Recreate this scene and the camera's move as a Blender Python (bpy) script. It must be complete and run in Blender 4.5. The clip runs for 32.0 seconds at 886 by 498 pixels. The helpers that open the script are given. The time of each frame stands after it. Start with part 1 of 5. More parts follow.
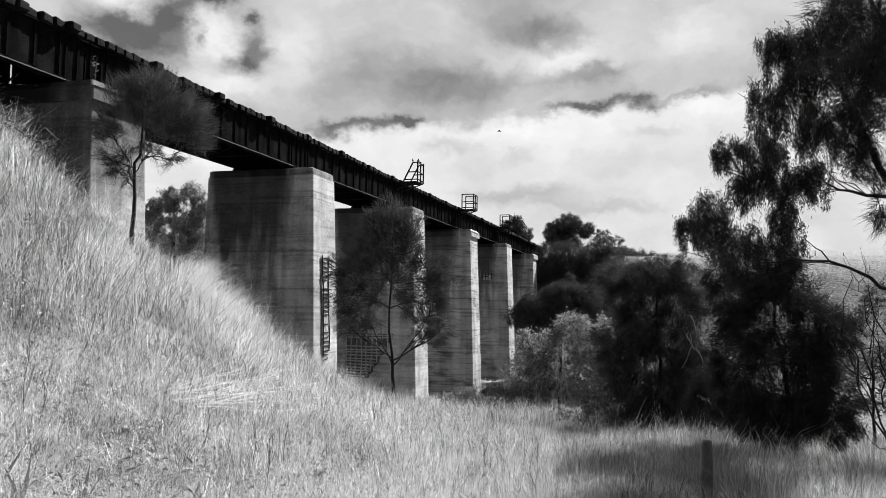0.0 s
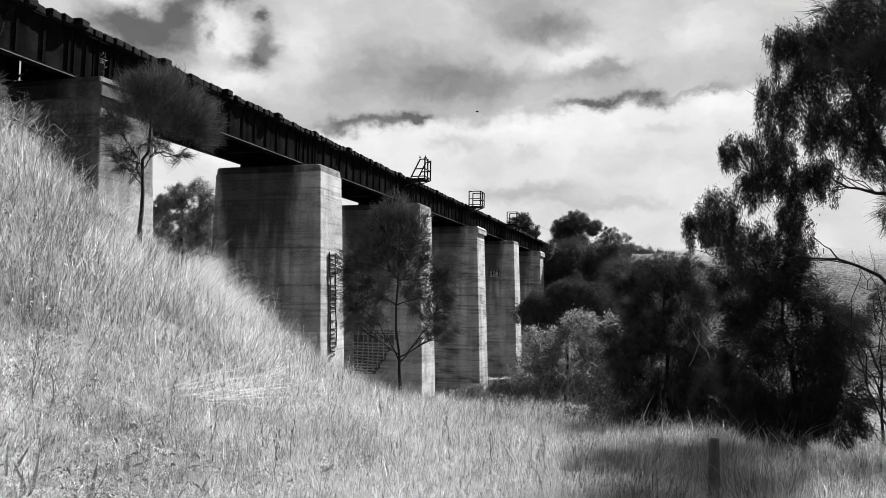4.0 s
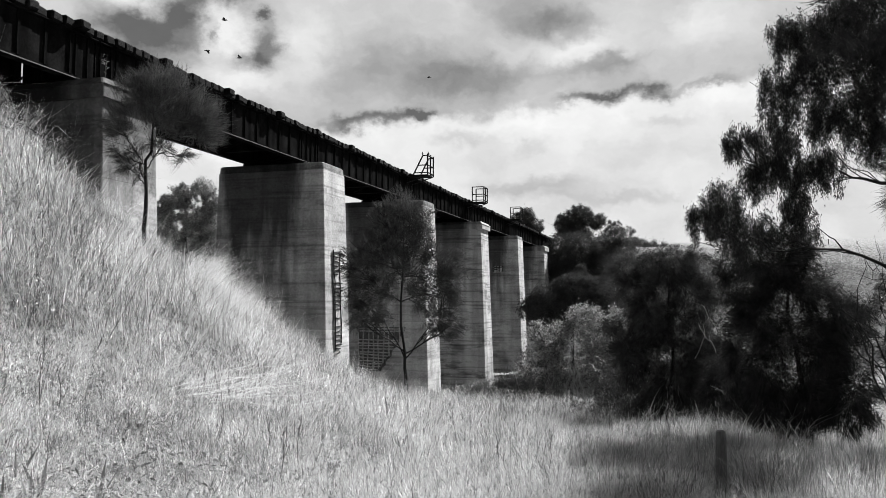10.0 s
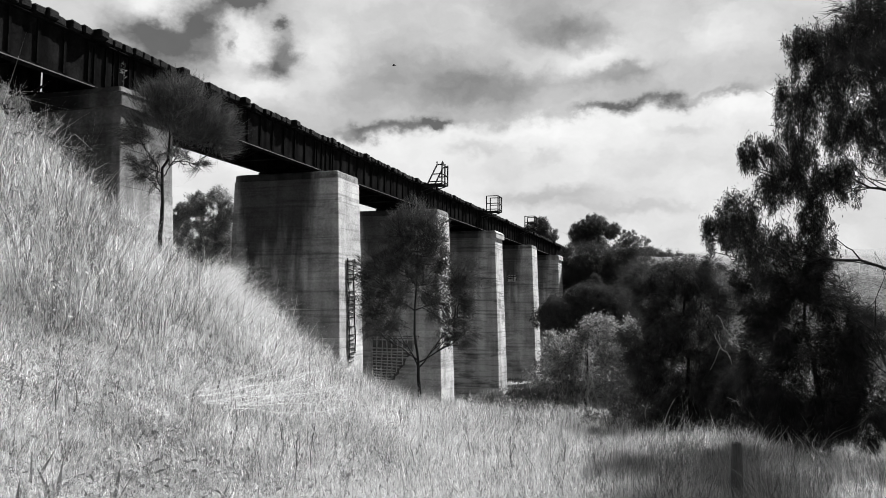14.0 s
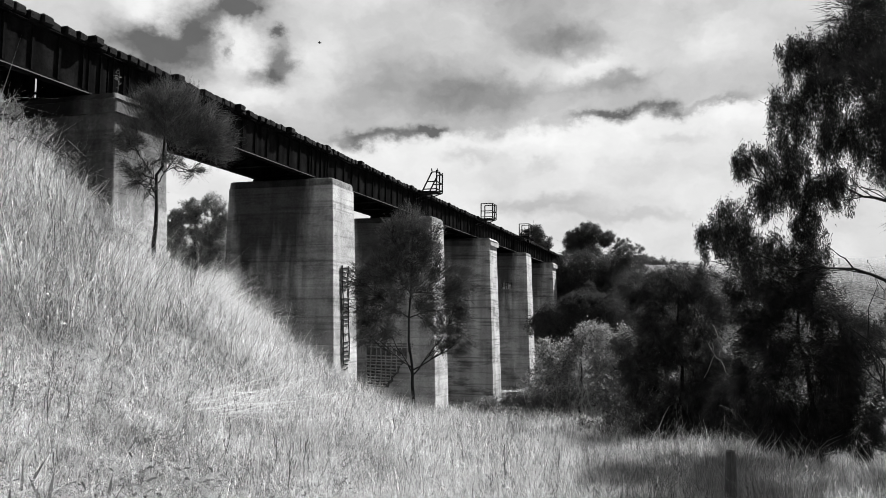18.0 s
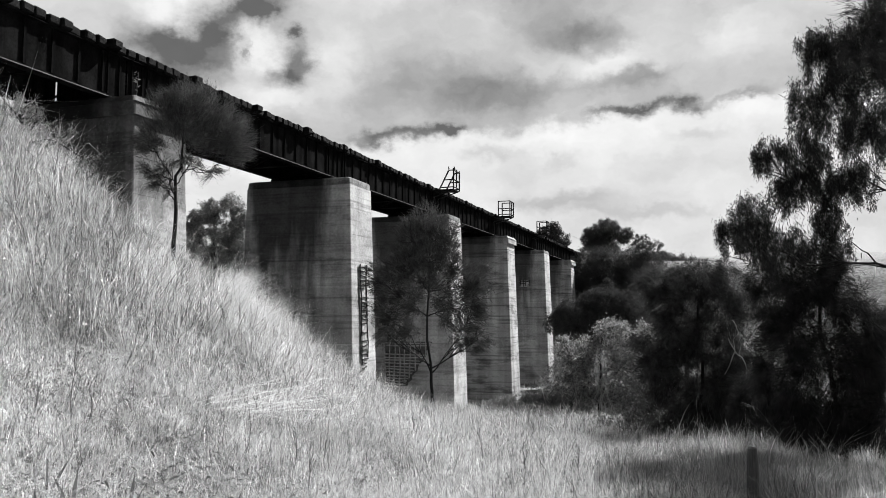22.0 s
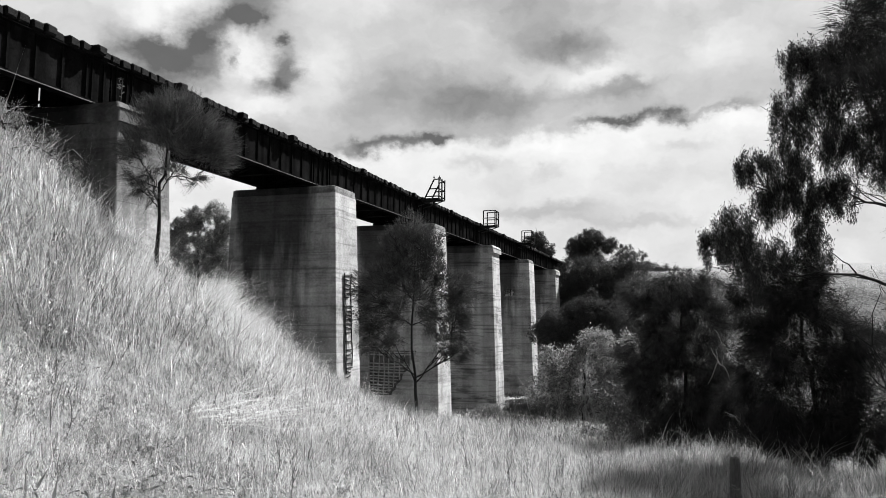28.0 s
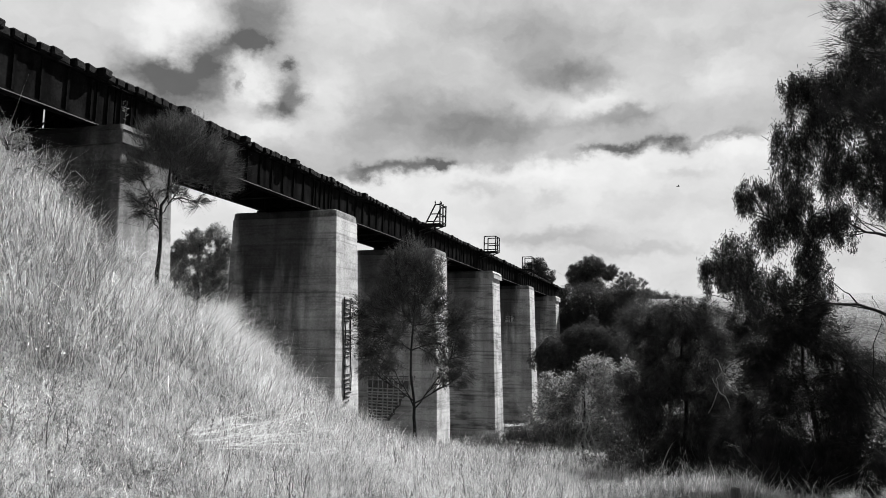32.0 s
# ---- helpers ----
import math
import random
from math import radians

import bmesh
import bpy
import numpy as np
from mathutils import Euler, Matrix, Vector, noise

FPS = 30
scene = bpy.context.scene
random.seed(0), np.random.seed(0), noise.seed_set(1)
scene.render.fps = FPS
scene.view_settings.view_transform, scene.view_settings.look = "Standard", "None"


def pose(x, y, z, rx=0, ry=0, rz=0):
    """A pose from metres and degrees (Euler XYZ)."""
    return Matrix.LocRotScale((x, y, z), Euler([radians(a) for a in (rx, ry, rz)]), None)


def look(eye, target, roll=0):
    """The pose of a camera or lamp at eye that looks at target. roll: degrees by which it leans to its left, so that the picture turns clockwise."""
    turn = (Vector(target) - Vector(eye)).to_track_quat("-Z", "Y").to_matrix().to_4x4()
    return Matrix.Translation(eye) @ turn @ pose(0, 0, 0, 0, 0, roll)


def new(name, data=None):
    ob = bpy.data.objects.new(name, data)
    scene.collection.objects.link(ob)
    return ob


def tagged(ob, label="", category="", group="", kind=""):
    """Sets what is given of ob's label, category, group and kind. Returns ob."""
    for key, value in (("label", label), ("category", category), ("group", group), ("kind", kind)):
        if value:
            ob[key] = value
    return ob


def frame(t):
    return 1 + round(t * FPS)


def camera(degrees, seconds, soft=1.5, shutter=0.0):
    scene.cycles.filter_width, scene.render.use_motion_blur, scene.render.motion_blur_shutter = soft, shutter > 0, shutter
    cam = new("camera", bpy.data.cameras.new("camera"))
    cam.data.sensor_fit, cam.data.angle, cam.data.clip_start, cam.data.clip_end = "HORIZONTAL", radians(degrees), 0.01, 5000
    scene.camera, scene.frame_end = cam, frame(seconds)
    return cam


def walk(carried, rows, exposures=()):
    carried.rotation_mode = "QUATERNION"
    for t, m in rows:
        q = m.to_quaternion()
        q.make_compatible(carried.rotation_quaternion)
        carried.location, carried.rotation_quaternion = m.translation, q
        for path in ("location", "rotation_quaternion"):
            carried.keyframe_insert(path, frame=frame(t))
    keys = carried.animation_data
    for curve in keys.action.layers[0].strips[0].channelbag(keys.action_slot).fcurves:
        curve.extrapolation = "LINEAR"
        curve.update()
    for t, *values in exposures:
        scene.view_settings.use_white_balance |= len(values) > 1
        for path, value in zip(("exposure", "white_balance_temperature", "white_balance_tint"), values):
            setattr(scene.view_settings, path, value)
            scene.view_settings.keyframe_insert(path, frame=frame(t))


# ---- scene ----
cam = camera(58.3, 32.0, 0.75)
EYE = (-0.036, 0.025, 1.61)
PATH = [
    (0, EYE, (-2.869, 9.586, 2.355), 0.71),
    (0.5, EYE, (-2.853, 9.592, 2.344), 0.82),
    (1, EYE, (-2.828, 9.601, 2.324), 0.86),
    (1.5, EYE, (-2.812, 9.607, 2.300), 1.00),
    (2, EYE, (-2.823, 9.606, 2.275), 1.11),
    (2.5, EYE, (-2.857, 9.596, 2.272), 1.16),
    (3, EYE, (-2.898, 9.583, 2.279), 1.10),
    (3.5, EYE, (-2.930, 9.572, 2.299), 1.04),
    (5.5, EYE, (-3.003, 9.547, 2.341), 0.33),
    (6, EYE, (-3.004, 9.547, 2.338), 0.17),
    (6.5, EYE, (-2.987, 9.554, 2.311), -0.06),
    (7, EYE, (-2.961, 9.565, 2.272), -0.11),
    (7.5, EYE, (-2.938, 9.574, 2.236), -0.14),
    (8, EYE, (-2.921, 9.581, 2.212), -0.06),
    (8.5, EYE, (-2.920, 9.581, 2.214), 0.05),
    (9, EYE, (-2.937, 9.575, 2.230), 0.16),
    (9.5, EYE, (-2.965, 9.565, 2.248), 0.17),
    (10, EYE, (-3.001, 9.553, 2.266), 0.10),
    (10.5, EYE, (-3.045, 9.537, 2.287), 0.02),
    (11, EYE, (-3.094, 9.520, 2.310), -0.01),
    (11.5, EYE, (-3.140, 9.503, 2.339), 0.01),
    (12, EYE, (-3.174, 9.491, 2.358), -0.01),
    (12.5, EYE, (-3.189, 9.485, 2.365), 0.04),
    (13, EYE, (-3.189, 9.485, 2.362), 0.12),
    (13.5, EYE, (-3.181, 9.488, 2.362), 0.21),
    (14, EYE, (-3.167, 9.491, 2.376), 0.42),
    (14.5, EYE, (-3.149, 9.495, 2.407), 0.59),
    (16.5, EYE, (-3.072, 9.517, 2.435), 0.81),
    (17, EYE, (-3.080, 9.514, 2.440), 0.80),
    (17.5, EYE, (-3.090, 9.510, 2.456), 0.72),
    (18, EYE, (-3.099, 9.505, 2.470), 0.54),
    (18.5, EYE, (-3.121, 9.499, 2.465), 0.40),
    (19, EYE, (-3.157, 9.489, 2.437), 0.40),
    (19.5, EYE, (-3.212, 9.473, 2.413), 0.43),
    (20, EYE, (-3.274, 9.453, 2.406), 0.48),
    (20.5, EYE, (-3.329, 9.432, 2.422), 0.45),
    (21, EYE, (-3.352, 9.423, 2.438), 0.29),
    (21.5, EYE, (-3.344, 9.424, 2.450), 0.16),
    (22, EYE, (-3.310, 9.437, 2.446), 0.14),
    (22.5, EYE, (-3.268, 9.452, 2.438), 0.20),
    (23, EYE, (-3.240, 9.462, 2.437), 0.39),
    (23.5, EYE, (-3.229, 9.465, 2.444), 0.55),
    (24, EYE, (-3.219, 9.468, 2.450), 0.75),
    (24.5, EYE, (-3.207, 9.472, 2.442), 0.87),
    (25, EYE, (-3.187, 9.481, 2.420), 0.89),
    (25.5, EYE, (-3.171, 9.488, 2.398), 0.78),
    (27.5, EYE, (-3.145, 9.487, 2.504), 0.34),
    (28, EYE, (-3.128, 9.487, 2.560), 0.36),
    (28.5, EYE, (-3.111, 9.487, 2.615), 0.47),
    (29, EYE, (-3.095, 9.488, 2.653), 0.44),
    (29.5, EYE, (-3.087, 9.487, 2.685), 0.42),
    (30, EYE, (-3.081, 9.487, 2.707), 0.44),
    (30.5, EYE, (-3.079, 9.484, 2.733), 0.51),
    (31, EYE, (-3.083, 9.479, 2.769), 0.65),
    (31.5, EYE, (-3.101, 9.467, 2.818), 0.83),
    (32, EYE, (-3.127, 9.451, 2.875), 1.01),
]
walk(cam, [(t, look(eye, target, roll)) for t, eye, target, roll in PATH], [(0, 1.44), (25, 1.44), (28, 1.48), (30, 1.45), (32, 1.37)])


# ---- place ----
# The viaduct runs along +y; x to the right of it, metres, the eye is 1.6 m above the path.

# ---------- light ----------
SUN_EL, SUN_AZ = 43.0, 25.0          # degrees above the horizon; from +y towards +x
world = bpy.data.worlds.new("sky")
scene.world = world
world.use_nodes = True
wn, wl = world.node_tree.nodes, world.node_tree.links
wn.clear()
sky = wn.new("ShaderNodeTexSky")
sky.sky_type, sky.sun_disc = "NISHITA", False
sky.sun_elevation, sky.sun_rotation = radians(SUN_EL), radians(SUN_AZ)
grey = wn.new("ShaderNodeRGBToBW")
back = wn.new("ShaderNodeBackground")
back.inputs["Strength"].default_value = 0.024
wout = wn.new("ShaderNodeOutputWorld")
wl.new(sky.outputs[0], grey.inputs[0])
wl.new(grey.outputs[0], back.inputs["Color"])
wl.new(back.outputs[0], wout.inputs[0])

sun_data = bpy.data.lights.new("sun", "SUN")
sun_data.energy, sun_data.angle = 5.0, radians(0.6)
sun = new("sun", sun_data)
sun.matrix_world = look((40 * math.sin(radians(SUN_AZ)), 40 * math.cos(radians(SUN_AZ)), 40 * math.tan(radians(SUN_EL))), (0, 0, 0))


# ---------- helpers for meshes ----------
def mesh_of(name, verts, faces, smooth=False):
    """A mesh from arrays of vertices and of faces with equal corner counts."""
    verts, faces = np.asarray(verts, np.float32), np.asarray(faces, np.int32)
    me = bpy.data.meshes.new(name)
    n, k = faces.shape
    me.vertices.add(len(verts))
    me.vertices.foreach_set("co", verts.ravel())
    me.loops.add(n * k)
    me.loops.foreach_set("vertex_index", faces.ravel())
    me.polygons.add(n)
    me.polygons.foreach_set("loop_start", np.arange(0, n * k, k, dtype=np.int32))
    me.polygons.foreach_set("use_smooth", np.full(n, smooth))
    me.update(calc_edges=True)
    return me


def mesh_bm(name, bm, smooth=False):
    bmesh.ops.recalc_face_normals(bm, faces=bm.faces)
    me = bpy.data.meshes.new(name)
    bm.to_mesh(me)
    bm.free()
    if smooth:
        for p in me.polygons:
            p.use_smooth = True
    return me


def part(name, me, material, parent, label=""):
    """Links a mesh (or a bmesh) as one object under a thing or a part."""
    if isinstance(me, bmesh.types.BMesh):
        me = mesh_bm(name, me)
    if material and not me.materials:
        me.materials.append(material)
    ob = new(name, me)
    ob.parent = parent
    return tagged(ob, label)


def thing(name, label, category, m=None, group="", kind=""):
    ob = new(name)
    ob.empty_display_size = 0.2
    if m is not None:
        ob.matrix_world = m
    return tagged(ob, label, category, group, kind)


def box(bm, x0, y0, z0, x1, y1, z1, bevel=0.0, jitter=0.0, rng=None):
    r = bmesh.ops.create_cube(bm, size=1)
    vs = r["verts"]
    for v in vs:
        v.co = Vector(((x0 + x1) / 2 + v.co.x * (x1 - x0), (y0 + y1) / 2 + v.co.y * (y1 - y0), (z0 + z1) / 2 + v.co.z * (z1 - z0)))
        if jitter:
            v.co += Vector([rng.uniform(-jitter, jitter) for _ in range(3)])
    if bevel:
        es = list({e for v in vs for e in v.link_edges})
        bmesh.ops.bevel(bm, geom=es, offset=bevel, segments=1, affect="EDGES", profile=0.5)
    return bm


def tube_arrays(points, radii, sides=6):
    """A tapered tube along a polyline."""
    pts = np.asarray(points, float)
    radii = np.asarray(radii, float)
    n = len(pts)
    tang = np.gradient(pts, axis=0)
    tang /= np.linalg.norm(tang, axis=1)[:, None] + 1e-9
    ref = np.where(np.abs(tang[:, 2:3]) < 0.9, [[0, 0, 1.0]], [[1.0, 0, 0]])
    a = np.cross(tang, ref)
    a /= np.linalg.norm(a, axis=1)[:, None]
    b = np.cross(tang, a)
    ang = np.linspace(0, 2 * np.pi, sides, endpoint=False)
    ring = pts[:, None] + radii[:, None, None] * (np.cos(ang)[None, :, None] * a[:, None] + np.sin(ang)[None, :, None] * b[:, None])
    verts = ring.reshape(-1, 3)
    i, j = np.meshgrid(np.arange(n - 1), np.arange(sides), indexing="ij")
    j2 = (j + 1) % sides
    faces = np.stack([i * sides + j, i * sides + j2, (i + 1) * sides + j2, (i + 1) * sides + j], -1).reshape(-1, 4)
    return verts, faces


def joined(pieces):
    vs, fs, o = [], [], 0
    for v, f in pieces:
        vs.append(v)
        fs.append(f + o)
        o += len(v)
    return np.concatenate(vs), np.concatenate(fs)


def wander(rng, a, b, n=6, amount=0.08):
    """A bent polyline from a to b."""
    a, b = np.asarray(a, float), np.asarray(b, float)
    t = np.linspace(0, 1, n)[:, None]
    off = np.cumsum(rng.normal(0, amount, (n, 3)), 0)
    off -= off[0] + (off[-1] - off[0]) * t
    return a + (b - a) * t + off * np.linalg.norm(b - a) ** 0.5


# ---------- materials ----------
def mat(name, lo, hi, scale=1.0, fine=20.0, rough=0.85, bump=0.3, metal=0.0, stretch=(1, 1, 1), island=0.0, thing_random=0.0, through_light=0.0, streaks=0.0, cracks=0.0, drips=0.0, spec=0.25, mixed=False, drip_edge=1.2, drip_shift=0.55):
    """A grey surface between two values: broad and fine variation, relief, optional streaks running down, and a spread from piece to piece."""
    m = bpy.data.materials.new(name)
    m.use_nodes = True
    n, l = m.node_tree.nodes, m.node_tree.links
    bsdf, out = n["Principled BSDF"], n["Material Output"]
    tc = n.new("ShaderNodeTexCoord")
    mp = n.new("ShaderNodeMapping")
    mp.inputs["Scale"].default_value = stretch
    l.new(tc.outputs["Object"], mp.inputs[0])
    big, small = n.new("ShaderNodeTexNoise"), n.new("ShaderNodeTexNoise")
    big.inputs["Scale"].default_value, big.inputs["Detail"].default_value = scale, 6
    small.inputs["Scale"].default_value, small.inputs["Detail"].default_value = fine, 4
    l.new(mp.outputs[0], big.inputs["Vector"])
    l.new(mp.outputs[0], small.inputs["Vector"])

    def math_node(op, a, b):
        q = n.new("ShaderNodeMath")
        q.operation = op
        for k, v in enumerate((a, b)):
            if isinstance(v, (int, float)):
                q.inputs[k].default_value = v
            else:
                l.new(v, q.inputs[k])
        return q.outputs[0]

    v = math_node("ADD", math_node("MULTIPLY", big.outputs[0], 0.65), math_node("MULTIPLY", small.outputs[0], 0.35))
    ramp = n.new("ShaderNodeValToRGB")
    ramp.color_ramp.elements[0].position, ramp.color_ramp.elements[1].position = 0.34, 0.66
    ramp.color_ramp.elements[0].color, ramp.color_ramp.elements[1].color = (lo, lo, lo, 1), (hi, hi, hi, 1)
    l.new(v, ramp.inputs[0])
    col = ramp.outputs[0]
    if streaks:
        m2 = n.new("ShaderNodeMapping")
        m2.inputs["Scale"].default_value = (1.6, 1.6, 0.10)
        l.new(tc.outputs["Object"], m2.inputs[0])
        st = n.new("ShaderNodeTexNoise")
        st.inputs["Scale"].default_value, st.inputs["Detail"].default_value = 1.1, 5
        l.new(m2.outputs[0], st.inputs["Vector"])
        r2 = n.new("ShaderNodeMapRange")
        r2.inputs["From Min"].default_value, r2.inputs["From Max"].default_value = 0.36, 0.56
        r2.inputs["To Min"].default_value, r2.inputs["To Max"].default_value = 1 - streaks, 1.0
        l.new(st.outputs[0], r2.inputs[0])
        mix = n.new("ShaderNodeMix")
        mix.data_type, mix.blend_type = "RGBA", "MULTIPLY"
        mix.inputs[0].default_value = 1
        l.new(col, mix.inputs[6])
        l.new(r2.outputs[0], mix.inputs[7])
        col = mix.outputs[2]
    if cracks:
        m3 = n.new("ShaderNodeMapping")
        m3.inputs["Scale"].default_value = (0.25, 0.25, 7.0)
        l.new(tc.outputs["Object"], m3.inputs[0])
        ln = n.new("ShaderNodeTexNoise")
        ln.inputs["Scale"].default_value, ln.inputs["Detail"].default_value = 1.0, 3
        l.new(m3.outputs[0], ln.inputs["Vector"])
        r3 = n.new("ShaderNodeMapRange")
        r3.inputs["From Min"].default_value, r3.inputs["From Max"].default_value = 0.30, 0.48
        r3.inputs["To Min"].default_value, r3.inputs["To Max"].default_value = 1 - cracks, 1.0
        l.new(ln.outputs[0], r3.inputs[0])
        mix = n.new("ShaderNodeMix")
        mix.data_type, mix.blend_type = "RGBA", "MULTIPLY"
        mix.inputs[0].default_value = 1
        l.new(col, mix.inputs[6])
        l.new(r3.outputs[0], mix.inputs[7])
        col = mix.outputs[2]
        m6 = n.new("ShaderNodeMapping")
        m6.inputs["Scale"].default_value = (0.42, 0.42, 1.5)
        l.new(tc.outputs["Object"], m6.inputs[0])
        bn = n.new("ShaderNodeTexNoise")
        bn.inputs["Scale"].default_value, bn.inputs["Detail"].default_value, bn.inputs["Roughness"].default_value = 1.0, 9, 0.68
        l.new(m6.outputs[0], bn.inputs["Vector"])
        r6 = n.new("ShaderNodeMapRange")
        r6.interpolation_type = "SMOOTHSTEP"
        r6.inputs["From Min"].default_value, r6.inputs["From Max"].default_value = 0.50, 0.64
        r6.inputs["To Min"].default_value, r6.inputs["To Max"].default_value = 1.0, 1 - cracks
        l.new(bn.outputs[0], r6.inputs[0])
        mix = n.new("ShaderNodeMix")
        mix.data_type, mix.blend_type = "RGBA", "MULTIPLY"
        mix.inputs[0].default_value = 1
        l.new(col, mix.inputs[6])
        l.new(r6.outputs[0], mix.inputs[7])
        col = mix.outputs[2]
    if drips:
        # water stains that run down from between the girders, with under-deck shade painted in
        sep = n.new("ShaderNodeSeparateXYZ")
        l.new(tc.outputs["Object"], sep.inputs[0])
        m4 = n.new("ShaderNodeMapping")
        m4.inputs["Scale"].default_value = (1.5, 1.5, 0.22)
        l.new(tc.outputs["Object"], m4.inputs[0])
        dn = n.new("ShaderNodeTexNoise")
        dn.inputs["Scale"].default_value, dn.inputs["Detail"].default_value = 1.0, 7
        l.new(m4.outputs[0], dn.inputs["Vector"])
        wide = n.new("ShaderNodeMapRange")
        wide.interpolation_type = "SMOOTHSTEP"
        wide.inputs["From Min"].default_value, wide.inputs["From Max"].default_value = 2.88, drip_edge
        l.new(math_node("ABSOLUTE", math_node("ADD", sep.outputs[0], drip_shift), 0.0), wide.inputs[0])
        run = n.new("ShaderNodeMapRange")
        run.inputs["From Min"].default_value, run.inputs["From Max"].default_value = -7.5, -0.3
        run.inputs["To Min"].default_value, run.inputs["To Max"].default_value = 0.0, 0.84
        l.new(sep.outputs[2], run.inputs[0])
        where = math_node("ADD", math_node("MULTIPLY", wide.outputs[0], run.outputs[0]), math_node("SUBTRACT", dn.outputs[0], 0.42))
        r5 = n.new("ShaderNodeMapRange")
        r5.interpolation_type = "SMOOTHSTEP"
        r5.inputs["From Min"].default_value, r5.inputs["From Max"].default_value = 0.12, 0.62
        r5.inputs["To Min"].default_value, r5.inputs["To Max"].default_value = 1.0, 1 - drips
        l.new(where, r5.inputs[0])
        mix = n.new("ShaderNodeMix")
        mix.data_type, mix.blend_type = "RGBA", "MULTIPLY"
        mix.inputs[0].default_value = 1
        l.new(col, mix.inputs[6])
        l.new(r5.outputs[0], mix.inputs[7])
        col = mix.outputs[2]
    if island or thing_random:
        src = n.new("ShaderNodeNewGeometry").outputs["Random Per Island"] if island else n.new("ShaderNodeObjectInfo").outputs["Random"]
        amount = island or thing_random
        r4 = n.new("ShaderNodeMapRange")
        r4.inputs["To Min"].default_value, r4.inputs["To Max"].default_value = 1 - amount, 1 + amount
        l.new(src, r4.inputs[0])
        if mixed:
            # three blade tones: painted shadow of the gaps (dark), dull and bleached
            r4 = n.new("ShaderNodeValToRGB")
            el = r4.color_ramp.elements
            el[0].position, el[1].position = 0.0, 1.0
            el[0].color, el[1].color = (0.10, 0.10, 0.10, 1), (1.5, 1.5, 1.5, 1)
            for pos, val in ((0.20, 0.22), (0.30, 0.70), (0.72, 1.0)):
                el.new(pos).color = (val, val, val, 1)
            l.new(src, r4.inputs[0])
        mix = n.new("ShaderNodeMix")
        mix.data_type, mix.blend_type = "RGBA", "MULTIPLY"
        mix.inputs[0].default_value = 1
        l.new(col, mix.inputs[6])
        l.new(r4.outputs[0], mix.inputs[7])
        col = mix.outputs[2]
    l.new(col, bsdf.inputs["Base Color"])
    bsdf.inputs["Roughness"].default_value, bsdf.inputs["Metallic"].default_value = rough, metal
    bsdf.inputs["Specular IOR Level"].default_value = spec
    if bump:
        bp = n.new("ShaderNodeBump")
        bp.inputs["Strength"].default_value, bp.inputs["Distance"].default_value = bump, 0.02
        l.new(small.outputs[0], bp.inputs["Height"])
        l.new(bp.outputs[0], bsdf.inputs["Normal"])
    if through_light:
        tr = n.new("ShaderNodeBsdfTranslucent")
        l.new(col, tr.inputs["Color"])
        ms = n.new("ShaderNodeMixShader")
        ms.inputs[0].default_value = through_light
        l.new(bsdf.outputs[0], ms.inputs[1])
        l.new(tr.outputs[0], ms.inputs[2])
        l.new(ms.outputs[0], out.inputs[0])
    return m


M_CONCRETE = mat("weathered_concrete", 0.23, 0.50, 0.9, 9, 0.9, 0.6, streaks=0.2, cracks=0.36, drips=0.85, thing_random=0.10)
M_CONCRETE_OLD = mat("board_marked_concrete", 0.24, 0.48, 0.7, 12, 0.9, 0.6, streaks=0.3, cracks=0.55, drips=0.75, thing_random=0.12)
# wide drips also paint deck shade across the near face; the end stays pale
M_CONCRETE_STAINED = mat("stained_shaded_concrete", 0.14, 0.46, 0.9, 9, 0.9, 0.6, streaks=0.4, cracks=0.3, drips=0.72, drip_edge=2.5, drip_shift=-0.3, thing_random=0.08)
M_CAP = mat("stained_concrete_cap", 0.16, 0.40, 0.8, 10, 0.9, 0.5, streaks=0.4, drips=0.88)
M_STEEL = mat("black_painted_steel", 0.004, 0.015, 1.4, 14, 0.95, 0.3, streaks=0.6, spec=0.0)
M_FLANGE = mat("pale_steel_flange", 0.03, 0.09, 1.5, 14, 0.7, 0.3)
M_TIMBER = mat("tarred_timber", 0.004, 0.013, 2.0, 22, 0.9, 0.6, stretch=(0.3, 3, 3), thing_random=0.35, spec=0.05)
M_IRON = mat("rusty_iron", 0.012, 0.035, 3.0, 30, 0.8, 0.3, spec=0.08)
# darker copy of the cap concrete, with the deck's shade put into its colour
M_CAP_DARK = mat("deck_shaded_concrete_cap", 0.025, 0.10, 0.8, 10, 0.9, 0.5, streaks=0.4, drips=0.9)
M_CAP_STAINED = mat("rain_stained_concrete_top", 0.07, 0.36, 0.8, 10, 0.9, 0.6, streaks=0.4, cracks=0.4, drips=0.9, drip_edge=1.0)
# shade of a recess put into the colour of a flat patch
M_RECESS = mat("shaded_recess_concrete", 0.03, 0.12, 4.0, 18, 0.95, 1.0)
M_BAR_CRUST = mat("bars_crusted_with_concrete", 0.16, 0.40, 5.0, 30, 0.95, 0.8)
M_BROKEN = mat("broken_concrete", 0.16, 0.46, 5.0, 18, 0.95, 1.0)
M_SOIL = mat("straw_covered_soil", 0.02, 0.22, 3.5, 70, 0.95, 1.0)
M_GRASS = mat("dry_grass", 0.56, 0.84, 0.5, 5, 0.7, 0.0, mixed=True, island=0.85, through_light=0.14)
M_GRASS_DARK = mat("green_and_shaded_grass", 0.05, 0.20, 0.5, 5, 0.7, 0.0, island=0.6, through_light=0.14)
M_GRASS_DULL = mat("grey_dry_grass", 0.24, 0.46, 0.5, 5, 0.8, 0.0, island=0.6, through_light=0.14)
